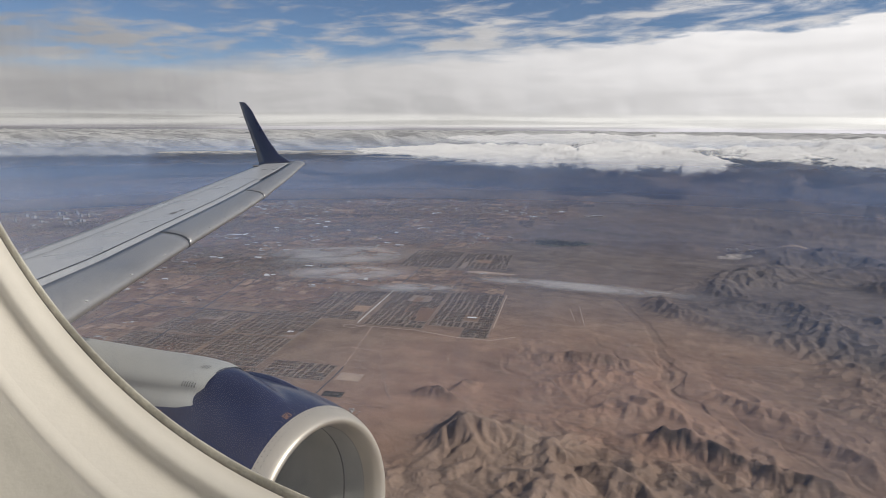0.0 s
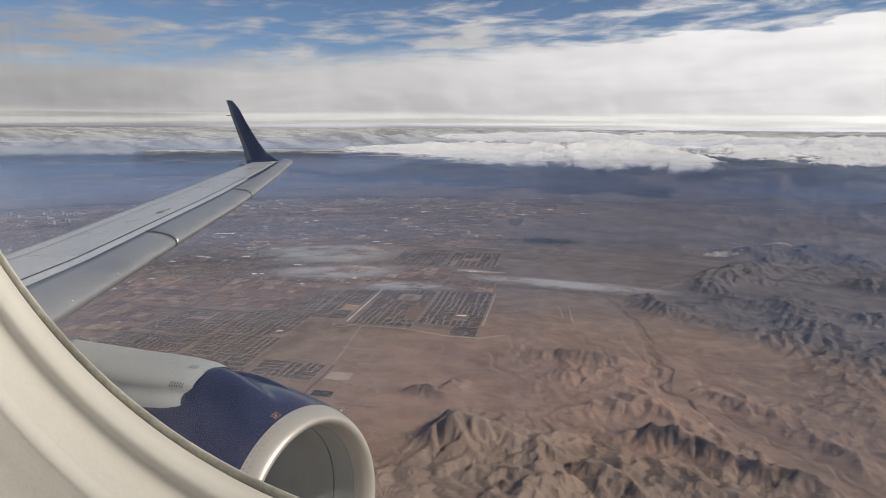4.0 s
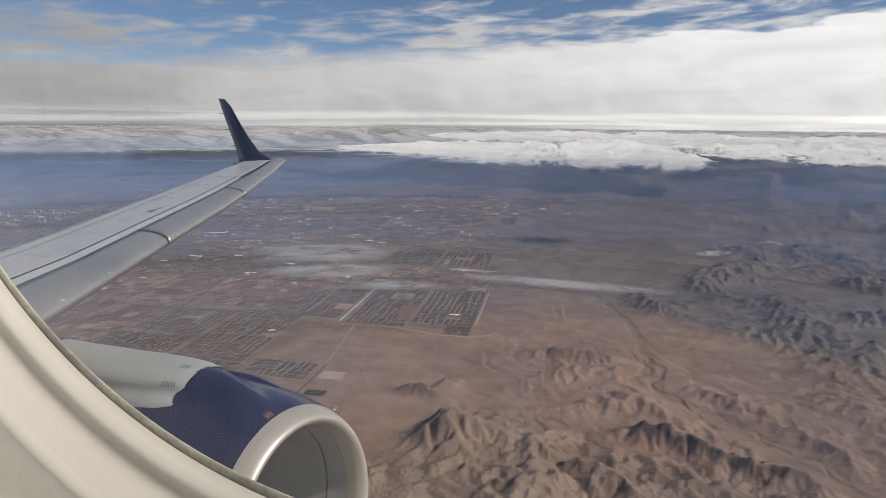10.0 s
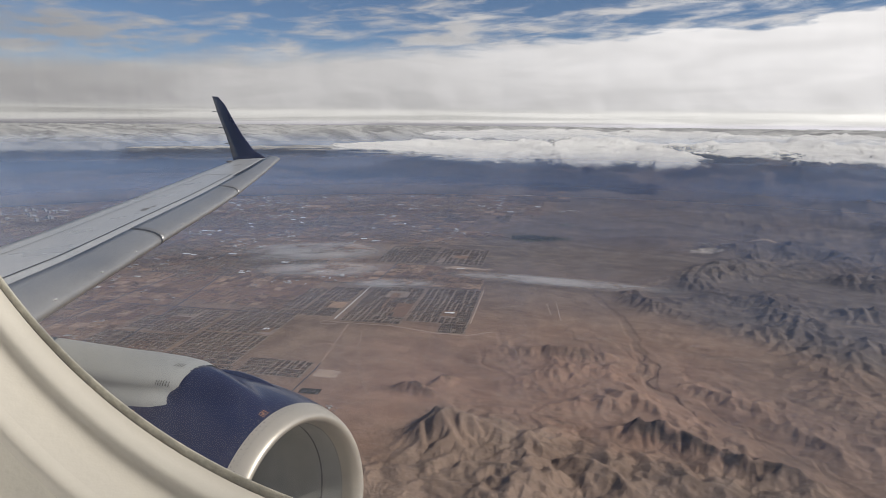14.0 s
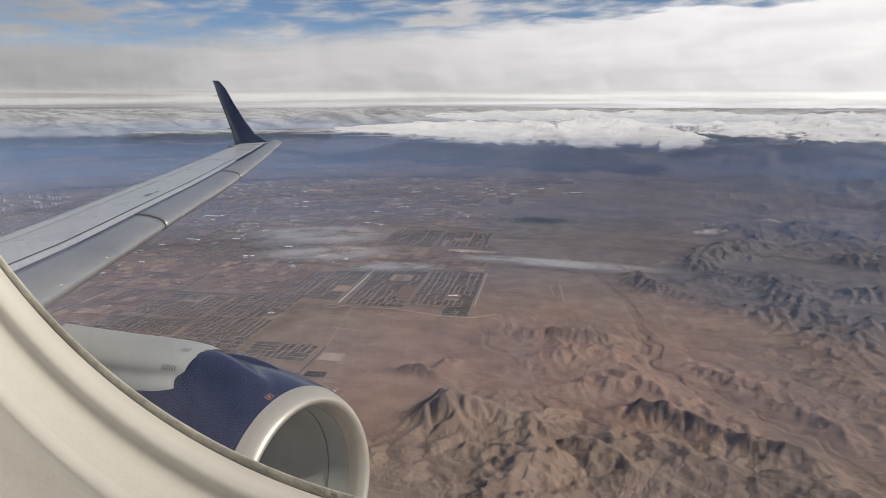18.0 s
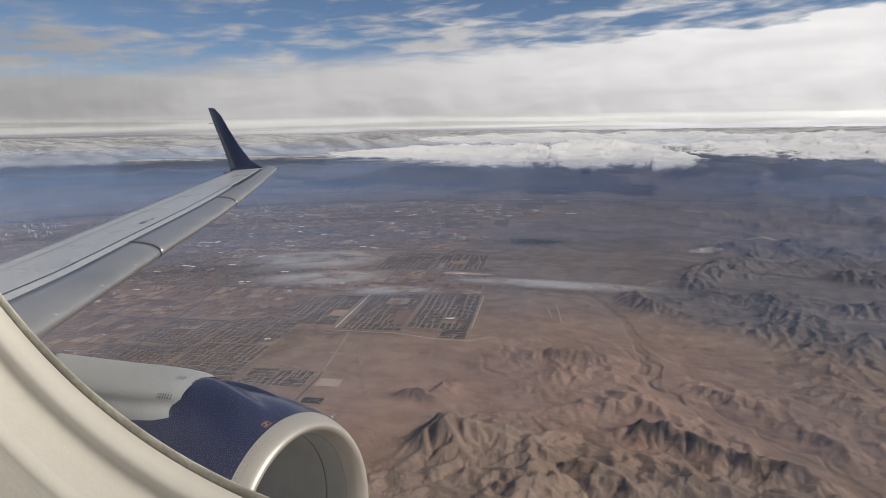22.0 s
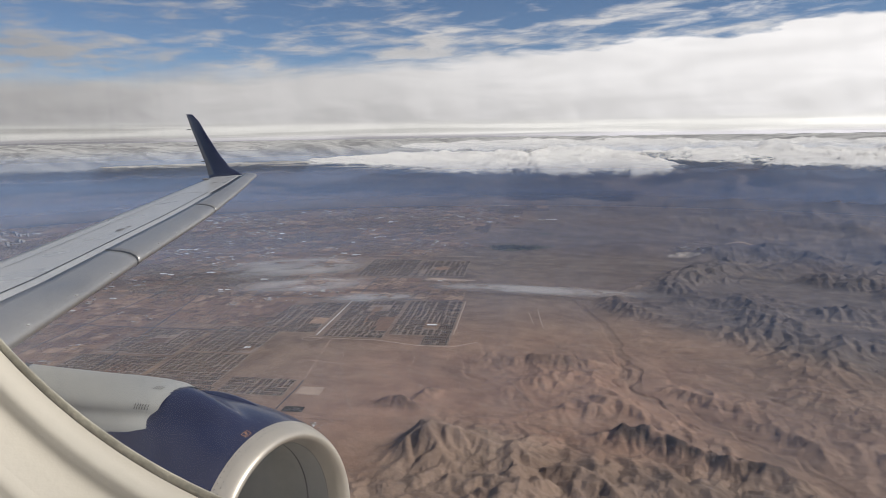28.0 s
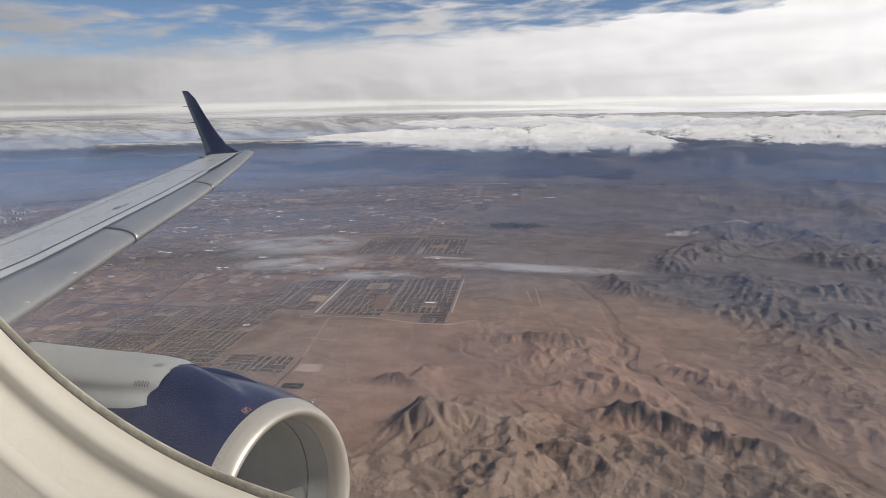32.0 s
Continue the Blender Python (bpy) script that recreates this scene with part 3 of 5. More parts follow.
def build_wing():
    wing = thing("aircraft_wing", "light grey swept airliner wing with metal slats and dark blue winglet", "wing", shift((-4.5, 1.5, -1.25)))
    off = Vector(wing.location)

    def rel(data):
        v, f = data
        return [tuple(Vector(p) - off) for p in v], f

    def add(name, data, mat, label="", smooth=True):
        v, f = rel(data)
        return part(name, mesh_of(name, v, f, mat, smooth), wing, label)

    ys = np.linspace(-0.2, 11.75, 60)
    cu = [SLAT_BACK, 0.3, 0.33, 0.37, 0.45, 0.55, 0.65, 0.75, 0.85, 0.92, 1.0]
    cl = [1.0, 0.85, 0.7, 0.5, 0.35, 0.2, 0.1, 0.06]
    rows = [[wing_point(y, c, True) for c in cu] + [wing_point(y, c, False) for c in cl] for y in ys]
    add("wing_skin", skin(rows, closed=True, caps=True), M_WING)
    add("front_strip", wing_strip(0.3, 11.3, SLAT_BACK + 0.008, 0.362, 0.003, 50, 4), M_STRIP, "pale strip of skin behind the slats")
    # slats: nose segments with narrow gaps
    cs = [SLAT_BACK - 0.004, 0.2, 0.13, 0.06, 0.035, 0.02, 0.011, 0.006, 0.002]
    low = [0.0, 0.003, 0.008, 0.02, 0.04, 0.06, 0.09]
    for y0, y1 in ((0.2, 4.05), (4.075, 7.36), (7.385, 11.9)):
        rows = []
        for y in np.linspace(y0, y1, 26):
            rows.append([wing_point(y, c, True, 0.010) for c in cs] + [wing_point(y, c, False, 0.004) for c in low])
        add("slat", skin(rows, closed=True, caps=True), M_SLAT, "bare metal leading edge slat")
    for y in (4.0625, 7.3725):
        rows = []
        for dy in (-0.022, 0.022):
            rows.append([wing_point(y + dy, c, True, 0.014) for c in cs] + [wing_point(y + dy, c, False, 0.0) for c in low[:4]])
        add("slat_gap_seal", skin(rows), M_SEAM, "dark gap seal between two slats")
    # long dark seam and shorter panel lines
    add("spar_seam", wing_strip(0.3, 8.8, 0.365, 0.378, 0.006, 60, 2), M_SEAM, "dark sealant line along the wing")
    add("tip_seam", wing_strip(8.6, 11.3, SLAT_BACK - 0.004, SLAT_BACK + 0.03, 0.013, 30, 2), M_SEAM, "dark sealant line along the wing")
    rows = [[wing_point(y, c, True, 0.005) for c in np.linspace(0.37, 0.80, 9)] for y in (8.78, 8.80)]
    add("panel_seam", skin(rows), M_SEAM, "thin panel joint")
    add("aileron_seam", wing_strip(6.4, 8.8, 0.796, 0.802, 0.005, 20, 2), M_SEAM, "thin panel joint")
    add("flap_seam", wing_strip(0.3, 6.4, 0.80, 0.806, 0.005, 30, 2), M_SEAM, "thin panel joint")
    # stain and small caps on the skin
    rng = random.Random(4)
    for y, c, ly, lc in ((5.15, 0.52, 0.13, 0.035), (5.38, 0.50, 0.06, 0.02)):
        ring = [wing_point(y + ly * math.cos(a) * rng.uniform(0.7, 1.1), c + lc * math.sin(a) * rng.uniform(0.7, 1.1), True, 0.004) for a in np.linspace(0, 2 * math.pi, 13)[:-1]]
        add("stain", (ring, [tuple(range(12))]), M_STAIN, "brown oil stain on the skin")
    for y in np.arange(1.0, 11.0, 0.62):
        p = Vector(wing_point(y, 0.012, True, 0.013))
        v, f = box_at(*p, 0.014, 0.028, 0.01)
        add("vortex_stud", (v, f), M_STRIP, "small bright stud")
    # winglet: back edge, front edge at rising heights
    stations = [((-12.60, 11.52, -1.06), (-11.30, 11.60, -0.93)), ((-12.48, 11.60, -1.03), (-11.45, 11.62, -0.885)), ((-12.73, 11.75, -0.70), (-11.90, 11.75, -0.765 + 0.02)),
                ((-13.09, 11.9, -0.244), (-12.40, 11.9, -0.398)), ((-13.40, 12.0, 0.20), (-12.83, 12.0, 0.02)), ((-13.60, 12.08, 0.50), (-13.17, 12.06, 0.42)), ((-13.68, 12.1, 0.635), (-13.45, 12.1, 0.625))]
    fine = []
    for i in range(len(stations) - 1):
        for k in range(4):
            t = k / 4
            fine.append(tuple(Vector(stations[i][e]).lerp(Vector(stations[i + 1][e]), t) for e in (0, 1)))
    fine.append((Vector(stations[-1][0]), Vector(stations[-1][1])))
    prof = [(1.0, 0.0), (0.985, 0.018), (0.95, 0.033), (0.85, 0.05), (0.6, 0.055), (0.3, 0.032), (0.0, 0.004), (0.0, -0.004), (0.3, -0.032), (0.6, -0.055), (0.85, -0.05), (0.95, -0.033), (0.985, -0.018)]
    rows = []
    for back, front in fine:
        across = Vector((0.12, 1.0, -0.12)).normalized() * (front - back).length
        rows.append([shift(back.lerp(front, t) + across * w) for t, w in prof])
    add("winglet", skin(rows, closed=True, caps=True), M_NAVY, "dark blue upturned winglet")
    # rounded end of the wing under the winglet
    rows = []
    for k in range(9):
        a = k / 8 * math.pi / 2
        y = 11.75 + 0.24 * math.sin(a)
        g = math.cos(a)
        lx, lz = lerp_at(LEAD, 11.75)
        tx, tz = lerp_at(TRAIL, 11.75)
        chord = lx - tx
        ring = []
        for c, above in [(c, True) for c in (0, 0.006, 0.02, 0.06, 0.13, 0.3, 0.6, 0.85, 1.0)] + [(c, False) for c in (0.85, 0.6, 0.35, 0.15, 0.06, 0.02, 0.006)]:
            h = lerp_at(UPPER if above else LOWER, c)[0] * max(g, 0.05)
            cc = 0.5 + (c - 0.5) * (0.55 + 0.45 * g)
            ring.append(shift((lx + (tx - lx) * cc - 0.62 * (y - 11.75), y, lz + (tz - lz) * cc + h * chord + 0.03 * (1 - g))))
        rows.append(ring)
    add("tip_cap", skin(rows, closed=True, caps=True), M_SLAT, "rounded metal wing tip")
    for y, ly in ((10.95, 0.05),):
        p = Vector(wing_point(y, 0.99, True, 0.0))
        rows = [[tuple(p + Vector((0.10 - 0.24 * s, ly * g * math.cos(a), 0.015 + 0.03 * g * math.sin(a)))) for a in np.linspace(0, 2 * math.pi, 11)[:-1]] for s, g in ((0, 0.1), (0.15, 0.7), (0.45, 1.0), (0.8, 0.6), (1.0, 0.1))]
        add("hinge_fairing", skin(rows, closed=True, caps=True), M_STAIN, "small dark hinge fairing at the back edge")
    for k in range(3):
        p = Vector(shift((-12.75 - 0.32 * k, 11.72 + 0.1 * k, -0.62 + 0.42 * k)))
        rows = [[tuple(p + Vector((-0.16 * s + 0.05, 0, 0.01 * math.cos(a) + 0)) + Vector((0, 0.01 * math.sin(a), 0))) for a in np.linspace(0, 2 * math.pi, 6)[:-1]] for s in (0, 1)]
        add("static_wick", skin(rows, closed=True, caps=True), M_SEAM, "thin static discharge rod")
    return wing


build_wing()

# ---- engine: own axes, x along the shaft to the front, l outboard, h up ----
ENG = Vector((-2.55, 2.831, -2.666 + EYE))
EL = Vector((0, 0, 1)).cross(NOSE).normalized()
EH = NOSE.cross(EL)
TO_ENG = Matrix((NOSE, EL, EH)).transposed().to_4x4()
TO_ENG.translation = ENG


def revolve(profile, steps=120, squash=1.0):
    rows = []
    for x, r in profile:
        rows.append([(x, r * math.cos(a), r * math.sin(a) * squash) for a in np.linspace(0, 2 * math.pi, steps + 1)[:-1]])
    return skin(rows, closed=True)


def smooth_profile(points, n=6):
    """A denser line through the points (Catmull-Rom)."""
    pts = [Vector((*p, 0)) for p in points]
    out = []
    for i in range(len(pts) - 1):
        a, b, c, d = pts[max(i - 1, 0)], pts[i], pts[i + 1], pts[min(i + 2, len(pts) - 1)]
        for k in range(n):
            t = k / n
            p = 0.5 * ((2 * b) + (c - a) * t + (2 * a - 5 * b + 4 * c - d) * t * t + (3 * b - a - 3 * c + d) * t ** 3)
            out.append((p.x, p.y))
    out.append(points[-1])
    return out


COWL = smooth_profile([(-0.132, 0.742), (-0.30, 0.797), (-0.6, 0.862), (-1.0, 0.905), (-1.6, 0.91), (-2.3, 0.85), (-2.9, 0.74), (-3.3, 0.62)])
COWL_R = [(-x, r) for x, r in COWL]


def cowl_point(x, deg, lift=0.004):
    r = lerp_at(COWL_R, -x)[0] + lift
    return (x, r * math.cos(radians(deg)), r * math.sin(radians(deg)))


# x, ridge height, half width, foot height of the pylon over the shaft
PYLON = [(-0.20, 0.775, 0.03, 0.74), (-0.39, 0.868, 0.07, 0.78), (-0.53, 0.925, 0.105, 0.80), (-0.66, 0.975, 0.14, 0.80), (-0.76, 1.003, 0.175, 0.79), (-0.95, 1.043, 0.225, 0.78),
         (-1.18, 1.058, 0.262, 0.76), (-1.5, 1.072, 0.28, 0.76), (-1.82, 1.085, 0.28, 0.76), (-2.54, 1.130, 0.27, 0.72), (-3.0, 1.17, 0.24, 0.65), (-3.25, 1.26, 0.21, 0.6), (-3.45, 1.89, 0.18, 0.6), (-3.8, 1.91, 0.12, 0.6), (-4.2, 1.5, 0.10, 0.7), (-5.2, 1.2, 0.04, 1.0)]
PTAB = [(-x, h, w, f) for x, h, w, f in PYLON]


def pylon_ring(x, slant):
    pts = []
    for k in range(25):
        s = -1 + 2 * k / 24
        xx = x - slant * 0.62 * min(1.0, abs(s) / 0.65) ** 1.5
        h, w, f = lerp_at(PTAB, -min(xx, -0.2))
        t = abs(s)
        q = min(t / 0.6, 1.0) * math.pi / 2
        crown = min(0.11, (h - f) * 0.6)
        side = math.copysign(1, s) * w * (0.93 * math.sin(q) + 0.07 * t)
        z = h - crown * (1 - math.cos(q)) if t < 0.6 else h - crown - (h - crown - f) * (t - 0.6) / 0.4
        # a fillet flares where it meets the cowl
        flare = ease(np.array(t), 0.62, 1.0)
        if xx > -2.6:
            rim = lerp_at(COWL_R, -xx)[0]
            foot = 1.16 * w + 0.03 + 0.05 * max(0.0, 1 + (xx + 0.76) / 0.7)
            side += math.copysign(1, s) * (foot - w) * float(flare)
            if t > 0.6:
                z = h - crown - (h - crown - math.sqrt(rim * rim - foot * foot)) * (t - 0.6) / 0.4
        else:
            side *= 1 + 0.3 * float(flare)
        pts.append((xx, side, z))
    return pts


def build_engine():
    eng = thing("jet_engine", "dark blue jet engine with metal inlet lip and white pylon", "engine")
    eng.matrix_world = TO_ENG

    def add(name, data, mat, label="", smooth=True, kind=""):
        return part(name, mesh_of(name, *data, mat, smooth), eng, label, kind)

    rows = []
    for x, r in COWL:
        h, w, f = lerp_at(PTAB, max(0.2, -x))
        swell = max(0.0, h - r) * (1 - float(ease(np.array(-x), 0.845, 1.0))) * float(ease(np.array(-x), 0.16, 0.42))
        row = []
        for a in np.linspace(0, 2 * math.pi, 241)[:-1]:
            off = abs(r * math.cos(a)) / (0.90 * w + 0.02)
            rr = r + (swell * math.exp(-off ** 2.6) if math.sin(a) > 0 else 0.0)
            row.append((x, rr * math.cos(a), rr * math.sin(a)))
        rows.append(row)
    cowl = add("fan_cowl", skin(rows, closed=True), M_BLUE, "glossy dark blue engine cowling that swells into the pylon")
    cowl.shadow_terminator_geometry_offset, cowl.shadow_terminator_normal_offset = 0.4, 0.02
    lip = smooth_profile([(-0.134, 0.745), (-0.07, 0.718), (-0.02, 0.688), (0.0, 0.660), (-0.012, 0.634), (-0.045, 0.616), (-0.085, 0.606), (-0.16, 0.600)], 8)
    lip_ob = add("inlet_lip", revolve(lip, 160), M_LIP, "polished bare metal inlet ring")
    add("inlet_barrel", revolve([(-0.16, 0.598), (-0.3, 0.600), (-0.6, 0.61), (-1.25, 0.63)], 120), M_BARREL, "dull grey inlet lining")
    add("barrel_joint", revolve([(-0.352, 0.5985), (-0.36, 0.597), (-0.368, 0.5985)], 120), M_STAIN, "dark joint in the inlet lining")
    add("fan_bulkhead", revolve([(-1.25, 0.63), (-1.26, 0.3), (-1.2, 0.2), (-1.0, 0.03), (-0.99, 0.0)], 60), M_DARK, "dark fan and spinner")
    add("exhaust_plug", revolve([(-3.3, 0.62), (-3.32, 0.5), (-3.9, 0.3), (-4.2, 0.05)], 48), M_DARK, "dark metal exhaust")
    add("cowl_joint", revolve([(-1.33, lerp_at(COWL_R, 1.33)[0] + 0.002), (-1.345, lerp_at(COWL_R, 1.34)[0] + 0.0025)], 120), M_SEAM, "thin joint between cowl doors")
    # pylon
    xs = [-0.83, -0.88, -0.955, -1.06, -1.18, -1.34, -1.5, -1.82, -2.2, -2.54, -2.8, -3.0, -3.06, -3.12, -3.18, -3.25, -3.5, -3.8, -4.2, -4.7, -5.0]
    add("pylon_fairing", skin([pylon_ring(x, 0.03 * max(0, 1 - (-x - 0.76) / 1.2)) for x in xs]), M_WHITE, "white pylon fairing")
    # low ridge on the far side of the cowl
    rows = []
    for x in np.linspace(-0.42, -1.3, 14):
        t = (x + 0.42) / -0.88
        w, h = 0.05 * math.sin(math.pi * min(1, t * 1.05)) + 0.008, 0.035 * math.sin(math.pi * min(1, t * 1.02)) ** 0.7
        rows.append([cowl_point(x, 66 + dd, -0.004 + hh) for dd, hh in ((-60 * w, 0), (-25 * w, h), (25 * w, h), (60 * w, 0))])
    add("cowl_strake", skin(rows), M_BLUE, "blue ridge on the cowling")
    # rivets in two rings behind and on the lip
    verts, faces = [], []
    for ring, (x, r, n) in enumerate(((-0.115, 0.7385, 118), (-0.085, 0.7265, 118))):
        for k in range(n):
            a = 2 * math.pi * (k + 0.5 * ring) / n
            c = Vector((x, r * math.cos(a), r * math.sin(a)))
            t1, nrm = Vector((0, -math.sin(a), math.cos(a))), Vector((0.35, math.cos(a), math.sin(a))).normalized()
            t2 = t1.cross(nrm)
            base = len(verts)
            for q in range(6):
                b = q * math.pi / 3
                verts.append(tuple(c + nrm * 0.004 + 0.0042 * (math.cos(b) * t1 + math.sin(b) * t2)))
            faces.append(tuple(range(base, base + 6)))
    rv = part("rivet_rows", mesh_of("rivet_rows", verts, faces, M_INK, False), lip_ob, "dark flush rivets round the inlet ring")
    tagged(rv, kind="stuff")
    verts, faces = [], []
    for x, n in ((-0.16, 118), (-0.20, 60)):
        for k in range(n):
            a = 360 * k / n
            base = len(verts)
            for q in range(6):
                b = q * math.pi / 3
                verts.append(cowl_point(x + 0.004 * math.cos(b), a + 0.33 * math.sin(b), 0.003))
            faces.append(tuple(range(base, base + 6)))
    tagged(add("cowl_rivets", (verts, faces), M_STAIN, "dark flush rivets on the cowling", False), kind="stuff")
    # orange square mark with a hooked bar, and a small one further back

    def mark(cx, ca, sx, sa, name):
        v, f = [], []

        def bar(x0, x1, a0, a1):
            i = len(v)
            v.extend([cowl_point(x0, a0, 0.005), cowl_point(x1, a0, 0.005), cowl_point(x1, a1, 0.005), cowl_point(x0, a1, 0.005)])
            f.append((i, i + 1, i + 2, i + 3))

        e = 0.14
        bar(cx - sx, cx + sx, ca - sa, ca - sa * (1 - e)), bar(cx - sx, cx + sx, ca + sa * (1 - e), ca + sa)
        bar(cx - sx, cx - sx * (1 - e), ca - sa, ca + sa), bar(cx + sx * (1 - e), cx + sx, ca - sa, ca + sa)
        bar(cx - sx * 0.55, cx + sx * 0.45, ca - sa * 0.1, ca + sa * 0.14), bar(cx + sx * 0.28, cx + sx * 0.5, ca - sa * 0.1, ca + sa * 0.6)
        bar(cx - sx * 0.1, cx + sx * 0.5, ca + sa * 0.42, ca + sa * 0.64), bar(cx - sx * 0.55, cx - sx * 0.3, ca - sa * 0.6, ca + sa * 0.1)
        add(name, (v, f), M_MARK, "small orange warning mark", False)

    mark(-0.175, 95.5, 0.022, 2.0, "warning_mark")
    mark(-1.10, 116, 0.022, 1.4, "warning_mark")
    # hatched grey markings on the fairing
    for x0, l0, n in ((-0.91, 0.58, 6), (-0.94, 0.97, 4)):
        v, f = [], []
        for k in range(n):
            for lo, hi in ((0.0, 0.42), (0.52, 1.0)):
                x = x0 - 0.022 * k
                i = len(v)
                for dx, s in ((0, lo), (0.008, lo), (0.008, hi), (0, hi)):
                    ring = pylon_ring(x + dx, 0.03 * max(0, 1 - (-x - 0.76) / 1.2))
                    j = 24 * (l0 * 0.5 - 0.10 * s * (0.6 if n > 5 else 0.4))
                    a, b = Vector(ring[int(j)]), Vector(ring[int(j) + 1])
                    p = a.lerp(b, j - int(j))
                    v.append((p.x, p.y - 0.003, p.z + 0.004))
                f.append((i, i + 1, i + 2, i + 3))
        add("step_marking", (v, f), M_INK, "grey hatched marking", False)
    return eng


build_engine()

# ---- cabin: window surround, walls ----
WCX, WCZ, WA, WB = -0.12, 0.13, 0.28, 0.25
PITCH = math.asin(0.139)


def cabin_at(x, y, z):
    """From the cabin's level axes to the world: the nose is a little up."""
    c, s = math.cos(PITCH), math.sin(PITCH)
    return (x * c - z * s, y, x * s + z * c + EYE)


def window_ring(y, grow, n=180):
    return [cabin_at(WCX + ((WA if math.cos(a) < 0 else WA * 1.3) + grow) * math.cos(a), y, WCZ + (WB + grow) * math.sin(a)) for a in np.linspace(0, 2 * math.pi, n + 1)[:-1]]


def rounded(points, n=5):
    return smooth_profile(points, n)


surround = thing("window_1", "oval cabin window with cream plastic surround and clear pane", "window", cabin_at(WCX, 0.15, WCZ - WB), kind="structure")
s_off = Vector(surround.location)


def window_part(name, rows, mat, label="", closed=True):
    v, f = skin(rows, closed=closed)
    return part(name, mesh_of(name, [tuple(Vector(p) - s_off) for p in v], f, mat, True), surround, label)


window_part("window_seal", [window_ring(y, g) for y, g in rounded([(0.1515, -0.0010), (0.1506, -0.0016), (0.1498, -0.0008), (0.1493, 0.0006), (0.1492, 0.0018)])], M_SEAL, "yellowed clear seal round the pane")
window_part("window_reveal", [window_ring(y, g) for y, g in rounded([(0.149, 0.0016), (0.1465, 0.0024), (0.1425, 0.0028), (0.1398, 0.0040), (0.1384, 0.0068), (0.1372, 0.0102), (0.1345, 0.0120), (0.129, 0.0132), (0.1235, 0.0142)])], M_CREAM, "cream moulded window reveal")
window_part("inner_lip", [window_ring(y, g) for y, g in rounded([(0.1235, 0.0142), (0.1205, 0.0146), (0.1186, 0.0156), (0.1174, 0.0172), (0.1160, 0.0190)])], M_CREAM, "rounded cream inner edge")
window_part("surround_panel", [window_ring(y, g) for y, g in rounded([(0.1160, 0.0190), (0.1130, 0.0215), (0.1070, 0.0265), (0.0960, 0.0340), (0.0820, 0.0440), (0.0700, 0.0540)])], M_PANEL, "sloping beige panel round the window")
pane = part("window_pane", mesh_of("window_pane", [tuple(Vector(p) - s_off) for p in window_ring(0.1508, 0.0012)], [tuple(range(180))], M_GLASS), surround, "scuffed clear acrylic pane")
pane.visible_shadow = False


def wall_with_hole(y, grow, x0, x1, z0, z1):
    """A flat wall round the oval."""
    hole = window_ring(y, grow)
    outer = []
    for a in np.linspace(0, 2 * math.pi, 181)[:-1]:
        c, s = math.cos(a), math.sin(a)
        k = min((x1 - WCX) / c if c > 1e-6 else ((x0 - WCX) / c if c < -1e-6 else 1e9), (z1 - WCZ) / s if s > 1e-6 else ((z0 - WCZ) / s if s < -1e-6 else 1e9))
        outer.append(cabin_at(WCX + k * c, y, WCZ + k * s))
    return skin([hole, outer], closed=True)


def wall(name, data, mat, label):
    return tagged(new(name, mesh_of(name, *data, mat)), label, "wall", kind="structure")


wall("wall_cabin", wall_with_hole(0.0705, 0.0535, -3.0, 1.6, -0.95, 0.75), M_PANEL, "beige cabin side panel round the window")
wall("wall_outer", wall_with_hole(0.168, 0.075, -14.0, 3.2, -1.55, 0.85), M_SKIN, "outer fuselage skin")


def arc(a0, a1, cz, rz, first=None, last=None):
    pts = [first] if first else []
    pts += [(-1.22 + 1.48 * math.cos(radians(a)), cz + rz * math.sin(radians(a))) for a in np.linspace(a0, a1, 17)]
    return pts + ([last] if last else [])


def shell(name, pts, label, x0=-14.0, x1=3.2):
    return wall(name, skin([[cabin_at(x, y, z) for y, z in pts] for x in (x0, x1)]), M_SKIN, label)


# the round of the fuselage; its unseen far side is left open as fill light
shell("wall_crown", arc(20, 122, 0.25, 1.42, first=(0.165, 0.85)), "outer fuselage skin, upper part")
shell("wall_belly", arc(214, 325, -0.1, 1.62, last=(0.165, -1.55)), "outer fuselage skin, lower part")
v, f = skin([[cabin_at(x, y, -0.95) for y in (0.065, -2.6)] for x in (-3.0, 1.6)])
tagged(new("floor", mesh_of("floor", v, f, M_PANEL)), "grey cabin floor", "floor", kind="structure")
v, f = skin([[cabin_at(x, y, 1.25) for y in (0.065, -2.6)] for x in (-3.0, 1.6)])
tagged(new("ceiling", mesh_of("ceiling", v, f, M_CREAM)), "cream cabin ceiling", "ceiling", kind="structure")


def end_wall(name, x, label):
    ring = [(0.065, -0.95), (0.065, 1.25), (-2.6, 1.25), (-2.6, -0.95)]
    v, f = skin([[cabin_at(x + dx, y, z) for y, z in ring] for dx in (0.0, 0.04)], closed=True, caps=True)
    return wall(name, (v, f), M_PANEL, label)


end_wall("wall_front", 1.6, "plain beige cabin bulkhead")
end_wall("wall_back", -3.04, "plain beige cabin bulkhead")

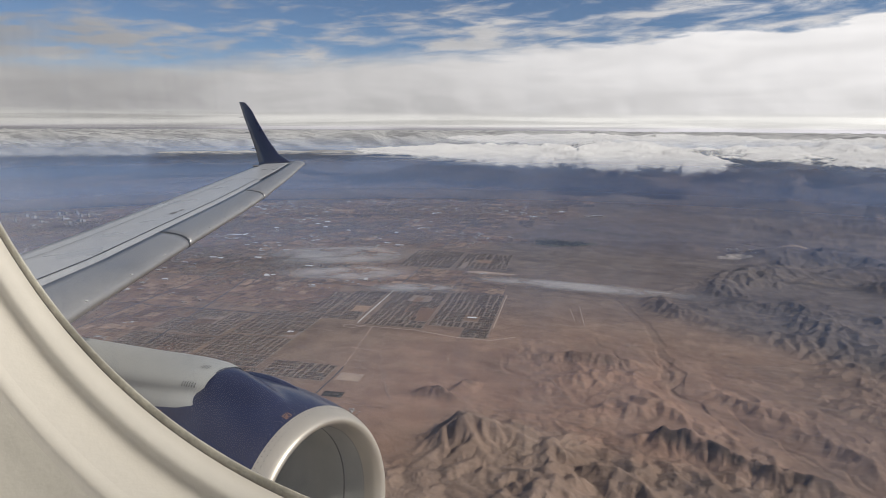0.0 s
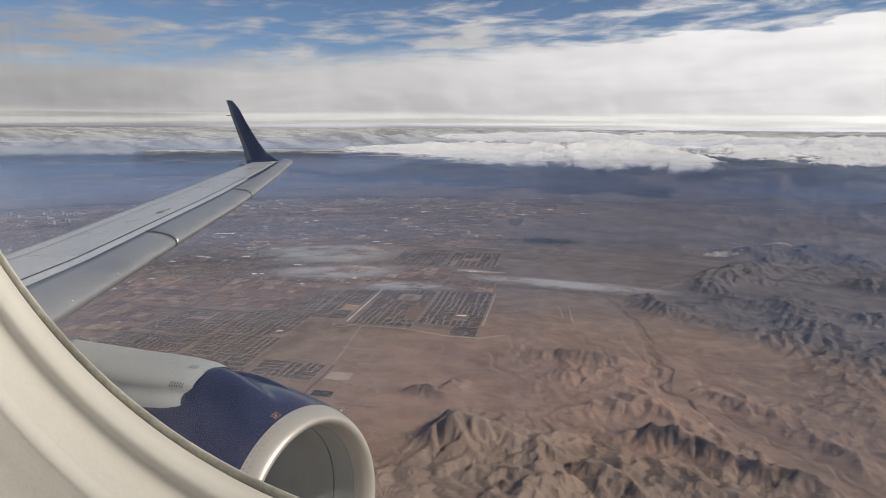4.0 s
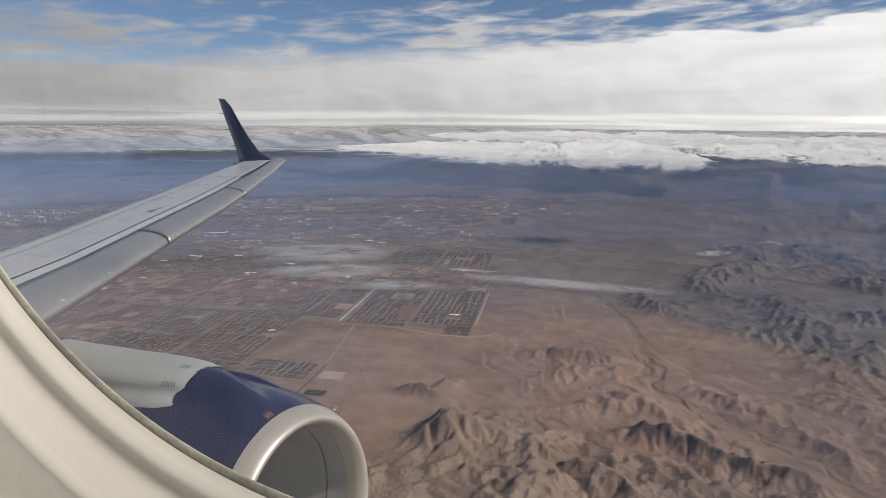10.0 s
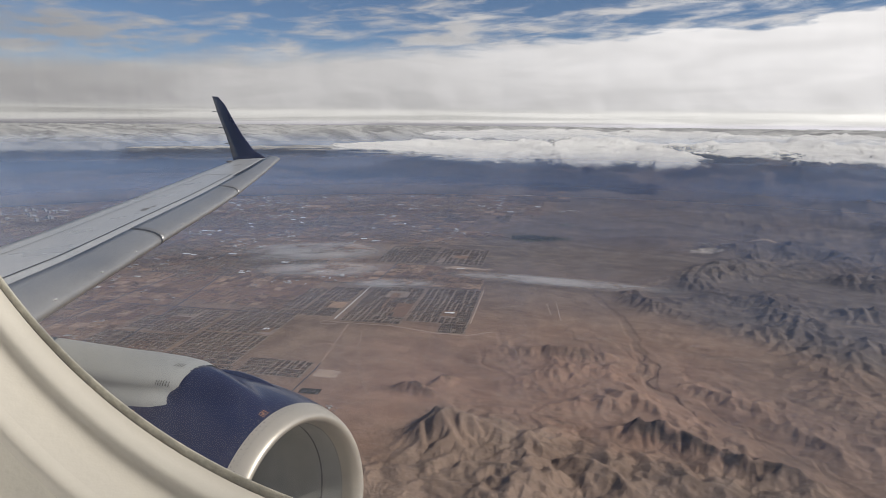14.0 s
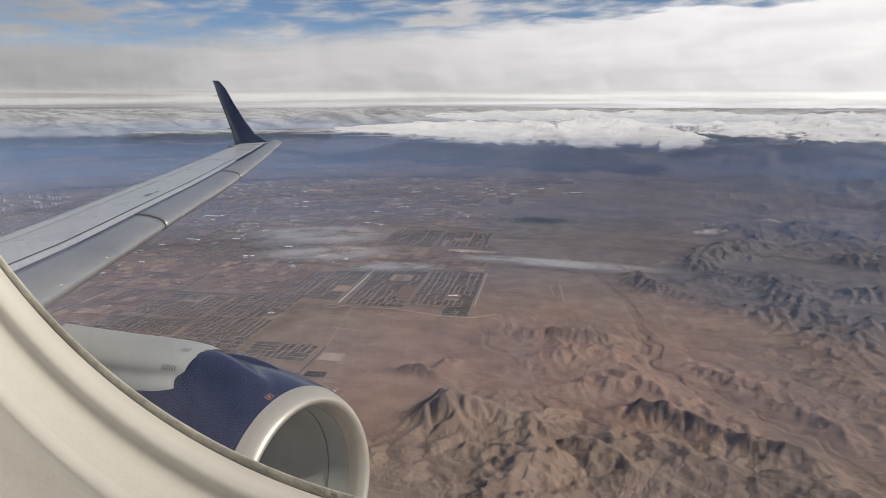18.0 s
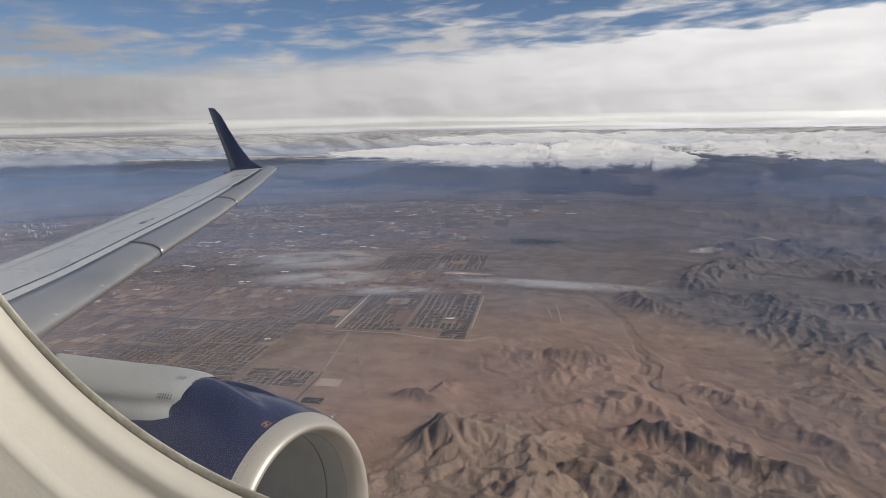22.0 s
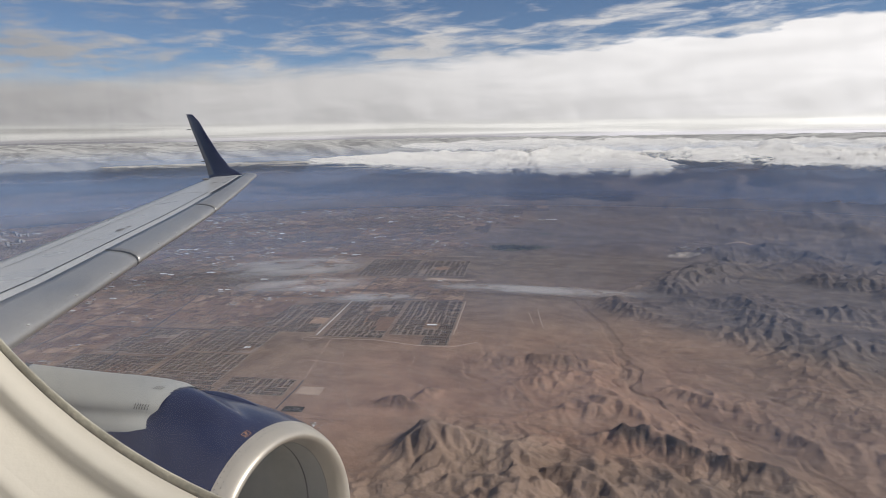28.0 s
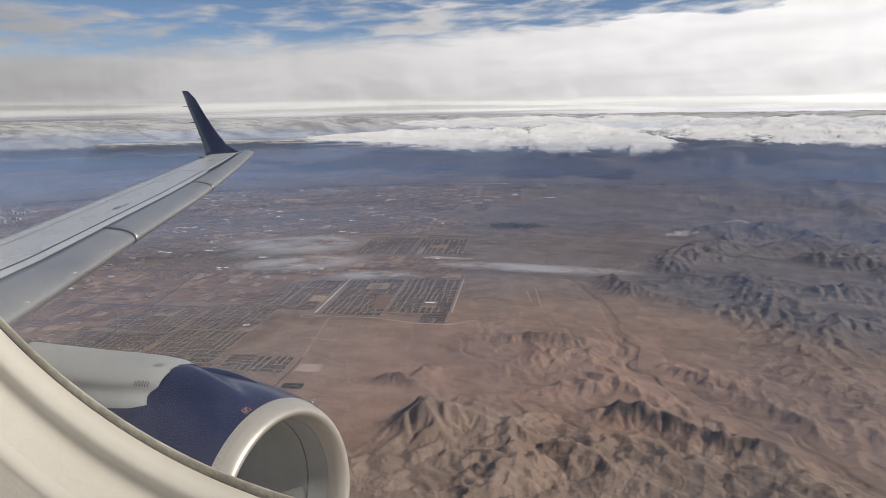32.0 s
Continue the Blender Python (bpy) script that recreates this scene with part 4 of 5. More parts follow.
# ---- town ----
def island_paint(name, colours, rough=0.8, scale=1.5):
    """Each joined piece takes one of the colours, with a little dirt."""
    m, n, b = material(name, rough, 0.0, 0.25)
    ramp = n.add("ShaderNodeValToRGB")
    ramp.color_ramp.interpolation = "CONSTANT"
    while len(ramp.color_ramp.elements) < len(colours):
        ramp.color_ramp.elements.new(0.5)
    for k, c in enumerate(colours):
        e = ramp.color_ramp.elements[k]
        e.position, e.color = k / len(colours), (*c, 1.0)
    n.put(ramp, 0, n.add("ShaderNodeNewGeometry").outputs["Random Per Island"])
    dirt = n.noise(n.obj, scale, 4, 0.6)
    n.put(b, "Base Color", n.mix(n.span(dirt, 0.3, 0.75, 0.0, 0.4), ramp.outputs[0], rgb(0.10, 0.08, 0.06)))
    return m


M_ROOF = island_paint("tile_roof", [(0.070, 0.049, 0.038), (0.056, 0.042, 0.036), (0.098, 0.064, 0.050), (0.042, 0.036, 0.036), (0.133, 0.087, 0.066), (0.070, 0.054, 0.048), (0.224, 0.160, 0.120)])
M_WALL = island_paint("stucco_wall", [(0.36, 0.28, 0.21), (0.42, 0.35, 0.28), (0.30, 0.225, 0.17), (0.48, 0.43, 0.37)])
M_FLATROOF = island_paint("flat_roof", [(0.50, 0.49, 0.47), (0.34, 0.33, 0.31), (0.22, 0.21, 0.20), (0.42, 0.40, 0.37), (0.28, 0.25, 0.22), (0.72, 0.72, 0.70)])
M_LOT = island_paint("bare_lot", [(0.255, 0.158, 0.108), (0.284, 0.180, 0.121), (0.204, 0.128, 0.091), (0.329, 0.211, 0.141), (0.227, 0.146, 0.099), (0.272, 0.171, 0.115), (0.386, 0.259, 0.178), (0.165, 0.109, 0.079)], 0.95, 0.12)
# yards are nearly black, far darker than the streets
M_YARD = island_paint("dark_yard", [(0.062, 0.052, 0.043), (0.055, 0.047, 0.04), (0.05, 0.044, 0.036), (0.075, 0.06, 0.05)], 0.95, 0.3)
M_TREE = island_paint("tree_crown", [(0.040, 0.042, 0.028), (0.05, 0.05, 0.033), (0.032, 0.033, 0.025)], 0.9, 3.0)
M_STREET = painted("sandy_street", (0.25, 0.19, 0.15), 0.9, scale=0.08, vary=0.25)
M_ASPHALT = painted("asphalt", (0.085, 0.08, 0.078), 0.9, scale=0.05, vary=0.25)
M_PALEROAD = painted("pale_concrete_road", (0.52, 0.47, 0.40), 0.9, scale=0.08, vary=0.15)
M_TRACK = painted("graded_dirt_track", (0.38, 0.285, 0.215), 0.95, scale=0.1, vary=0.2)
M_PATH = painted("worn_dirt_path", (0.32, 0.225, 0.165), 0.95, scale=0.1, vary=0.25)
M_GREEN = painted("watered_green", (0.085, 0.08, 0.055), 0.95, scale=0.14, vary=0.7)
M_PIT = painted("quarry_stone", (0.34, 0.29, 0.24), 0.95, scale=0.11, vary=0.6)
M_POND = painted("pale_water", (0.55, 0.58, 0.60), 0.25, scale=0.05, vary=0.1)

rng = random.Random(11)


class Pile:
    """Joined pieces: corners, faces and the slot of each face."""

    def __init__(self):
        self.v, self.f, self.m = [], [], []

    def quad(self, pts, slot=0):
        i = len(self.v)
        self.v.extend(pts)
        self.f.append(tuple(range(i, i + len(pts))))
        self.m.append(slot)

    def house(self, u, v, z, lu, lv, wall_h, roof_h):
        """A hipped house: long side along u."""
        i = len(self.v)
        hu, hv, run = lu / 2, lv / 2, max(0.05, (lu - lv) / 2)
        for zz, k in ((z - 0.25, 1.0), (z + wall_h, 1.0)):
            for a, b in ((-1, -1), (1, -1), (1, 1), (-1, 1)):
                self.v.append((*from_city(u + a * hu * k, v + b * hv * k), zz))
        for a in (-1, 1):
            self.v.append((*from_city(u + a * run, v), z + wall_h + roof_h))
        for q in ((0, 1, 5, 4), (1, 2, 6, 5), (2, 3, 7, 6), (3, 0, 4, 7)):
            self.f.append(tuple(i + k for k in q)), self.m.append(1)
        for q in ((4, 5, 9, 8), (6, 7, 8, 9), (5, 6, 9), (7, 4, 8)):
            self.f.append(tuple(i + k for k in q)), self.m.append(0)

    def house_v(self, u, v, z, lu, lv, wall_h, roof_h):
        """The same with the long side along v."""
        i = len(self.v)
        hu, hv, run = lu / 2, lv / 2, max(0.05, (lv - lu) / 2)
        for zz in (z - 0.25, z + wall_h):
            for a, b in ((-1, -1), (1, -1), (1, 1), (-1, 1)):
                self.v.append((*from_city(u + a * hu, v + b * hv), zz))
        for b in (-1, 1):
            self.v.append((*from_city(u, v + b * run), z + wall_h + roof_h))
        for q in ((0, 1, 5, 4), (1, 2, 6, 5), (2, 3, 7, 6), (3, 0, 4, 7)):
            self.f.append(tuple(i + k for k in q)), self.m.append(1)
        for q in ((5, 6, 9, 8), (7, 4, 8, 9), (4, 5, 8), (6, 7, 9)):
            self.f.append(tuple(i + k for k in q)), self.m.append(0)

    def block(self, u, v, z, lu, lv, h, parapet=0.0):
        i = len(self.v)
        for zz in (z - 0.3, z + h):
            for a, b in ((-1, -1), (1, -1), (1, 1), (-1, 1)):
                self.v.append((*from_city(u + a * lu / 2, v + b * lv / 2), zz))
        for q in ((0, 1, 5, 4), (1, 2, 6, 5), (2, 3, 7, 6), (3, 0, 4, 7)):
            self.f.append(tuple(i + k for k in q)), self.m.append(1)
        self.f.append((i + 4, i + 5, i + 6, i + 7)), self.m.append(0)

    def clump(self, u, v, z, r):
        """A small uneven crown."""
        i = len(self.v)
        x, y = from_city(u, v)
        n = 5
        for zz, k in ((0.25, 0.7), (0.9, 1.0), (1.5, 0.55)):
            for q in range(n):
                a = 2 * math.pi * q / n + rng.random()
                self.v.append((x + r * k * math.cos(a) * rng.uniform(0.7, 1.2), y + r * k * math.sin(a) * rng.uniform(0.7, 1.2), z + zz * r))
        self.v.append((x, y, z + 1.9 * r))
        for lay in range(2):
            for q in range(n):
                self.f.append((i + lay * n + q, i + lay * n + (q + 1) % n, i + (lay + 1) * n + (q + 1) % n, i + (lay + 1) * n + q)), self.m.append(0)
        for q in range(n):
            self.f.append((i + 2 * n + q, i + 2 * n + (q + 1) % n, i + 3 * n)), self.m.append(0)

    def object(self, name, mats, label, category, kind="stuff", group=""):
        if not self.f:
            return None
        v = np.array(self.v, float)
        me = mesh_of(name, v, self.f, mats, False, self.m)
        return tagged(new(name, me), label, category, group, kind)


def ground_z(u, v):
    return height(*from_city(u, v))


def lot_patch(pile, u0, u1, v0, v1, lift, slot=0):
    pile.quad([(*from_city(a, b), ground_z(a, b) + lift) for a, b in ((u0, v0), (u1, v0), (u1, v1), (u0, v1))], slot)


lots, yards, trees = Pile(), Pile(), Pile()
sparse_houses, sheds = Pile(), Pile()


def dense_estate(name, label, u0, u1, v0, v1, along="u", skips=(), lot=1.4, depth=1.5, street=0.95, size=1.45):
    """Streets of close-set houses: pairs of rows back to back, street between."""
    pile, base = Pile(), Pile()
    lot_patch(base, u0 - 0.8, u1 + 0.8, v0 - 0.8, v1 + 0.8, 0.10)
    z = ground_z((u0 + u1) / 2, (v0 + v1) / 2) + 0.12

    def block(p0, p1, q0, q1, deep=0):
        """Split into street blocks, then set back-to-back rows of houses."""
        wide, tall = p1 - p0, q1 - q0
        if max(wide, tall) > rng.uniform(10, 22) * size:
            t = rng.uniform(0.35, 0.65)
            g = 0.42 * size
            if (wide > tall) == (rng.random() < 0.85):
                block(p0, p0 + wide * t - g, q0, q1, deep + 1), block(p0 + wide * t + g, p1, q0, q1, deep + 1)
            else:
                block(p0, p1, q0, q0 + tall * t - g, deep + 1), block(p0, p1, q0 + tall * t + g, q1, deep + 1)
            return
        if min(wide, tall) < 1.6 * size:
            return
        mp, mq = (p0 + p1) / 2, (q0 + q1) / 2
        if any(h0 < mp < h1 and g0 < mq < g1 for h0, h1, g0, g1 in skips):
            return
        turn = rng.random() < 0.5 if abs(wide - tall) < 3 else (wide > tall) != (along == "v")
        a0, a1, b0, b1 = (p0, p1, q0, q1) if turn else (q0, q1, p0, p1)
        pairs = max(1, int((b1 - b0) / ((2 * depth + street) * size) + 0.4))
        step = (b1 - b0) / pairs
        for k in range(pairs):
            lo = b0 + k * step + 0.15 * size
            hi = b0 + (k + 1) * step - (street * size if k < pairs - 1 else 0.15)
            s0, s1 = a0 + rng.uniform(0, 0.8), a1 - rng.uniform(0, 0.8)
            c = [(s0, lo), (s1, lo), (s1, hi), (s0, hi)]
            if not turn:
                c = [(q, p) for p, q in c][::-1]
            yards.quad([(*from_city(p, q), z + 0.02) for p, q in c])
            for row in (0.27, 0.73):
                a = s0 + 0.6 * size
                while a < s1 - 0.4 * size:
                    p, q = a, lo + (hi - lo) * row + rng.uniform(-0.12, 0.12)
                    la, lb = rng.uniform(0.95, 1.25) * size, min(1.45 * size, (hi - lo) * 0.43) * rng.uniform(0.85, 1.0)
                    if not turn:
                        p, q, la, lb = q, p, lb, la
                    if rng.random() < 0.94:
                        (pile.house if rng.random() < 0.5 else pile.house_v)(p, q, z, la, lb, rng.choice((0.26, 0.45, 0.5)) * size, 0.22 * size)
                    if rng.random() < 0.5:
                        trees.clump(p + rng.uniform(-0.7, 0.7), q + rng.uniform(-0.9, 0.9), z, rng.uniform(0.18, 0.34))
                    a += lot * size * rng.uniform(0.94, 1.1)

    block(u0, u1, v0, v1)
    for h0, h1, g0, g1 in skips:
        lots.quad([(*from_city(p, q), z + 0.05) for p, q in ((h0, g0), (h1, g0), (h1, g1), (h0, g1))])
    base.object(name + "_streets", M_STREET, "dusty pale streets between the houses", "street", "structure")
    return pile.object(name, (M_ROOF, M_WALL), label, "houses")


DENSE = "tight rows of brown-roofed stucco houses"
dense_estate("housing_estate", DENSE + " beside open desert", 68, 132, 4, 130, "v", skips=((100, 116, 26, 46),))
dense_estate("housing_estate", DENSE + " round an empty sandy block", 2, 64, -8, 126, "v", skips=((44, 64, 14, 66), (30, 40, 40, 100)))
dense_estate("housing_estate", DENSE + " along a pale road", -48, -10, 2, 112, "u", skips=((-30, -10, 30, 55),))
dense_estate("housing_estate", DENSE + " at the desert edge", 106, 132, -24, 2, "u")
dense_estate("housing_estate", "large dark patch of close-set houses and trees", -116, -48, -136, -66, "u", skips=((-70, -60, -110, -100),))
dense_estate("housing_estate", "large dark patch of close-set houses and trees", -116, -48, -62, 14, "v", skips=((-66, -52, -56, -42),))
dense_estate("housing_estate", DENSE + " beside older parcels", -74, -51, 18, 100, "v")
dense_estate("housing_estate", "thinner patch of close-set houses and sandy lots", -198, -122, -74, -4, "u", skips=((-176, -150, -50, -30), (-198, -180, -30, -4)))
dense_estate("housing_estate", "large dark patch of close-set houses and trees", -114, -44, -166, -139, "u")
dense_estate("housing_estate", DENSE + " in a small block", -38, 18, -150, -118, "u")
dense_estate("housing_estate", "far block of dark-roofed houses", -38, 40, 256, 372, "u", size=1.6)
dense_estate("housing_estate", "far block of dark-roofed houses", 46, 118, 262, 366, "v", size=1.6, skips=((70, 95, 300, 320),))
dense_estate("housing_estate", DENSE + " at the near edge of town", -210, -122, -140, -80, "v", skips=((-160, -140, -120, -100),))


# the rest of the town: parcels split again and again
def in_town(u, v):
    if v < -160 or u > 128 + max(0.0, (v - 400) * 0.34):
        return False
    if v < 135 and u > -46 or v < 104 and u > -77:
        return False
    if v < 16 and u > -201:
        return False
    if v < -78 and u > -214:
        return False
    if 250 < v < 378 and -42 < u < 122:
        return False
    if v > 390 and u > 40 - 120 * noise.noise(Vector((u / 120, v / 90, 3.0))) + max(0.0, (v - 400) * 0.34):
        return False
    x, y = from_city(u, v)
    r, a = math.hypot(x, y), math.degrees(math.atan2(x, y))
    return 380 < r < 2450 and -74 < a < 6


def parcel(u0, u1, v0, v1):
    mu, mv = (u0 + u1) / 2, (v0 + v1) / 2
    if not in_town(mu, mv):
        return
    x, y = from_city(mu, mv)
    r = math.hypot(x, y)
    big = 1.0 if r < 800 else (1.35 if r < 1300 else 2.0 if r < 1800 else 2.8)
    du, dv = u1 - u0, v1 - v0
    small = (15 if r < 800 else 22 if r < 1300 else 34 if r < 1800 else 50) * (1.0 if rng.random() < 0.75 else 1.9)
    if max(du, dv) > small:
        t = rng.choice((0.5, 0.5, 0.33, 0.66))
        g = 0.35 * big
        if du > dv:
            parcel(u0, u0 + du * t - g, v0, v1), parcel(u0 + du * t + g, u1, v0, v1)
        else:
            parcel(u0, u1, v0, v0 + dv * t - g), parcel(u0, u1, v0 + dv * t + g, v1)
        return
    z = height(x, y)
    if r < 850 or rng.random() < 0.45:
        lots.quad([(*from_city(a, b), z + 0.22 + 0.0002 * r) for a, b in ((u0, v0), (u1, v0), (u1, v1), (u0, v1))])
    zone = grad(np.array([mu / 150.0]), np.array([mv / 150.0]), 17)[0] + rng.uniform(-0.28, 0.28)
    z += 0.22
    if zone > 0.30:
        # close housing
        step_a, step_b = 1.5 * big, 2.1 * big
        for a in np.arange(u0 + 0.8, u1 - 0.5, step_a):
            for k, b in enumerate(np.arange(v0 + 0.8, v1 - 0.5, step_b)):
                if rng.random() < 0.86:
                    sparse_houses.house(a, b + (0.25 if k % 2 else -0.25) * big, z, 1.1 * big * rng.uniform(0.8, 1.1), 1.0 * big, 0.4 * big, 0.2 * big)
                    if rng.random() < 0.25:
                        trees.clump(a + 0.6 * big, b + rng.uniform(-0.8, 0.8), z, rng.uniform(0.3, 0.5) * big)
    elif zone > -0.12:
        for _ in range(int(du * dv / (14 * big * big)) + 1):
            a, b = rng.uniform(u0 + 0.6, u1 - 0.6), rng.uniform(v0 + 0.6, v1 - 0.6)
            sparse_houses.house(a, b, z, rng.uniform(1.0, 1.9) * big, rng.uniform(0.8, 1.2) * big, 0.36 * big, 0.2 * big)
            for _ in range(rng.randint(0, 2)):
                trees.clump(a + rng.uniform(-2, 2), b + rng.uniform(-2, 2), z, rng.uniform(0.2, 0.42) * big)
    elif zone < -0.42 or (r > 850 and rng.random() < (0.5 if u0 < -250 else 0.34)):
        for _ in range(rng.randint(1, 5)):
            lu, lv = rng.uniform(0.12, 0.36) * du, rng.uniform(0.10, 0.3) * dv
            sheds.block(rng.uniform(u0 + lu / 2, u1 - lu / 2), rng.uniform(v0 + lv / 2, v1 - lv / 2), z, lu, lv, rng.uniform(0.5, 1.1) * big ** 0.5)
    elif rng.random() < 0.8:
        for _ in range(rng.randint(2, 12)):
            trees.clump(rng.uniform(u0, u1), rng.uniform(v0, v1), z, rng.uniform(0.15, 0.4) * big)


MILE = 134.0
for iu in range(-18, 6):
    for iv in range(-2, 20):
        for a in (0, 1):
            for b in (0, 1):
                h = MILE / 2
                u0, v0 = iu * MILE + a * h - 4, iv * MILE + b * h
                g0, g1 = (1.3 if a == 0 else 0.6), (1.3 if b == 0 else 0.6)
                parcel(u0 + g0, u0 + h - 0.6, v0 + g1, v0 + h - 0.6)

lots.object("parcels", M_LOT, "bare brown and tan parcels of land between roads", "parcels")
yards.object("yards", M_YARD, "dark yards behind the houses", "yards")
trees.object("street_trees", M_TREE, "small dark green desert trees among houses", "trees")
sparse_houses.object("scattered_houses", (M_ROOF, M_WALL), "scattered brown-roofed houses across the valley", "houses")
sheds.object("far_sheds", (M_FLATROOF, M_WALL), "pale flat-roofed sheds and stores in the far town", "buildings")


# ---- roads and tracks ----
def ribbon(name, pts, width, mat, label, lift=0.3, category="road", step=6.0):
    """A road laid over the land along a line of (u, v)."""
    line = []
    for (a, b), (c, d) in zip(pts, pts[1:]):
        n = max(1, int(math.hypot(c - a, d - b) / step))
        line += [(a + (c - a) * k / n, b + (d - b) * k / n) for k in range(n)]
    line.append(pts[-1])
    arr = np.array(line, float)
    t = np.gradient(arr, axis=0)
    t /= np.linalg.norm(t, axis=1)[:, None] + 1e-9
    side = np.stack([-t[:, 1], t[:, 0]], 1) * width / 2
    rows = []
    for s in (-1, 0, 1):
        q = arr + s * side
        x, y = from_city(q[:, 0], q[:, 1])
        z = land(x, y)[0]
        rows.append([(px, py, pz + lift) for px, py, pz in zip(x, y, z)])
    v, f = skin([list(r) for r in zip(*rows)])
    return tagged(new(name, mesh_of(name, v, f, mat)), label, category, kind="structure")


def wavy(pts, amount, seed):
    r = random.Random(seed)
    out = [pts[0]]
    for (a, b), (c, d) in zip(pts, pts[1:]):
        for k in range(1, 6):
            t = k / 5
            w = amount if (k < 5) else 0
            out.append((a + (c - a) * t + r.uniform(-w, w), b + (d - b) * t + r.uniform(-w, w)))
    return out


ribbon("road_pale", [(-5, -6), (-5, 124)], 1.9, M_PALEROAD, "pale concrete road between two estates", 0.34)
ribbon("road_edge", [(134.5, 6), (134.5, 134)], 1.5, M_TRACK, "pale road along the edge of the estate", 0.34)
ribbon("road_south", [(-6, -14), (60, -15), (104, -27), (136, -28), (160, -14)], 2.0, M_TRACK, "graded road below the estate")
ribbon("road_curve", [(-6, -14), (-12, -12), (-16, -16), (-14, -22), (-4, -22), (4, -16)], 1.6, M_TRACK, "curving graded road")
ribbon("road_highway", [(-400, 430), (-280, 330), (-246, 256), (-225, 200), (-198, 60), (-176, -90), (-170, -150)], 1.9, M_ASPHALT, "dark two-lane highway with sandy shoulders", 0.62)
ribbon("road_diagonal", [(-396, 1670), (-296, 1109), (-246, 845)], 2.6, M_TRACK, "far straight boulevard", 1.0)
ribbon("road_main", [(-1400, 401), (-84, 401), (140, 401)], 1.7, M_TRACK, "wide pale boulevard", 0.7)
for k in range(-9, 1):
    ribbon("road_section_%d" % (k + 10), [(k * MILE - 4, -140 if k < -1 else 134), (k * MILE - 4, 1500)], 1.8, M_ASPHALT, "straight section road", 0.5, step=20)
for k in range(0, 11):
    ribbon("road_cross_%d" % k, [(-1250, k * MILE), (-50 if k < 1 else 128, k * MILE)], 1.7, M_ASPHALT, "straight section road", 0.52, step=20)
ribbon("road_graded", [(14, -17), (17, -48), (20, -78), (24, -118)], 1.9, M_PATH, "wide graded dirt road across open desert")
ribbon("road_estate", [(24, -118), (24.5, -133), (23, -171), (20, -240)], 1.3, M_ASPHALT, "dark road past the small estate")
ribbon("road_spur", [(14, -74), (30, -77), (48, -80)], 2.6, M_PATH, "short graded spur", 0.26)
ribbon("strip_graded", [(210, 89), (215, 49)], 1.0, M_TRACK, "pale graded strip in the desert", 0.3)
ribbon("strip_cleared", [(220, 102), (225, 32)], 1.0, M_TRACK, "pale graded strip in the desert", 0.3)
TRACKS = [[(32, -22), (36, -50), (52, -109), (66, -140), (81, -170)], [(44, -24), (54, -40), (58, -56)], [(96, -3), (100, -30), (107, -72), (109, -98), (112, -104)], [(62, -118), (70, -146), (78, -166)],
          [(14, -20), (40, -36), (60, -26)], [(150, 60), (190, 80), (230, 60), (330, -20)], [(136, 120), (230, 140), (330, 130), (420, 180)], [(30, -186), (58, -184), (84, -186)], [(160, -14), (182, -60), (200, -120), (214, -150)]]
for k, pts in enumerate(TRACKS):
    ribbon("track_%d" % (k + 1), wavy(pts, 2.4, k), 0.6 if k else 0.8, M_PATH, "pale dirt track across the desert", 0.34, "track", 2.5)


# ---- single buildings and places ----
def store(name, u, v, parts, label, category="building", mats=(M_FLATROOF, M_WALL), lift=0.25):
    """A flat-roofed building of several wings, with parapet and roof units."""
    x, y = from_city(u, v)
    ob = thing(name, label, category, (x, y, height(x, y) + lift))
    ob.rotation_euler = (0, 0, CITY_TURN)
    for pu, pv, lu, lv, h in parts:
        p, q = box_at(pu, pv, h / 2, lu, lv, h)
        part("wing_block", mesh_of("wing_block", p, q, mats[1]), ob)
        p, q = box_at(pu, pv, h + 0.03, lu + 0.06, lv + 0.06, 0.08)
        part("roof", mesh_of("roof", p, q, M_ROOFWHITE), ob, "white flat roof")
        for k in range(max(1, int(lu * lv / 4))):
            p, q = box_at(pu + rng.uniform(-0.35, 0.35) * lu, pv + rng.uniform(-0.35, 0.35) * lv, h + 0.16, 0.25, 0.2, 0.2)
            part("roof_unit", mesh_of("roof_unit", p, q, M_WING), ob)
    return ob


M_ROOFWHITE = painted("white_roof_membrane", (0.82, 0.82, 0.80), 0.7, scale=0.6, vary=0.06)
store("school", 108, 36, [(-2, 0, 6, 3.2, 0.7), (3.2, 1.6, 4.5, 2.4, 0.6), (3.0, -1.8, 3, 2, 0.9)], "white-roofed school among the houses", "school")
store("school", -59, -49, [(-1.6, 0, 2.2, 4.6, 0.6), (1.8, 0.6, 2.2, 3.8, 0.6)], "white-roofed school with two wings", "school")
store("warehouse", -262, 254, [(0, 0, 12, 7, 1.2)], "white-roofed store beside the highway", "warehouse")
store("warehouse", -404, 424, [(0, 0, 26, 6, 1.2), (18, 6, 5, 16, 1.2)], "long white-roofed warehouses beside the highway", "warehouse")
store("warehouse", 238, 826, [(0, 0, 12, 6, 1.4)], "low white-roofed warehouse in the desert", "warehouse", lift=0.6)
store("warehouse", 262, 834, [(0, 0, 24, 6, 1.4)], "low white-roofed warehouse in the desert", "warehouse", lift=0.6)
store("warehouse", -330, 240, [(0, 0, 11, 5, 1.0), (14, -3, 7, 6, 1.0)], "pale flat-roofed stores beside the road", "warehouse")
store("warehouse", -196, 158, [(0, 0, 6, 5, 1.0), (9, 2, 6, 4, 0.8), (4, -7, 8, 3, 0.8)], "pale flat-roofed stores beside the road", "warehouse")
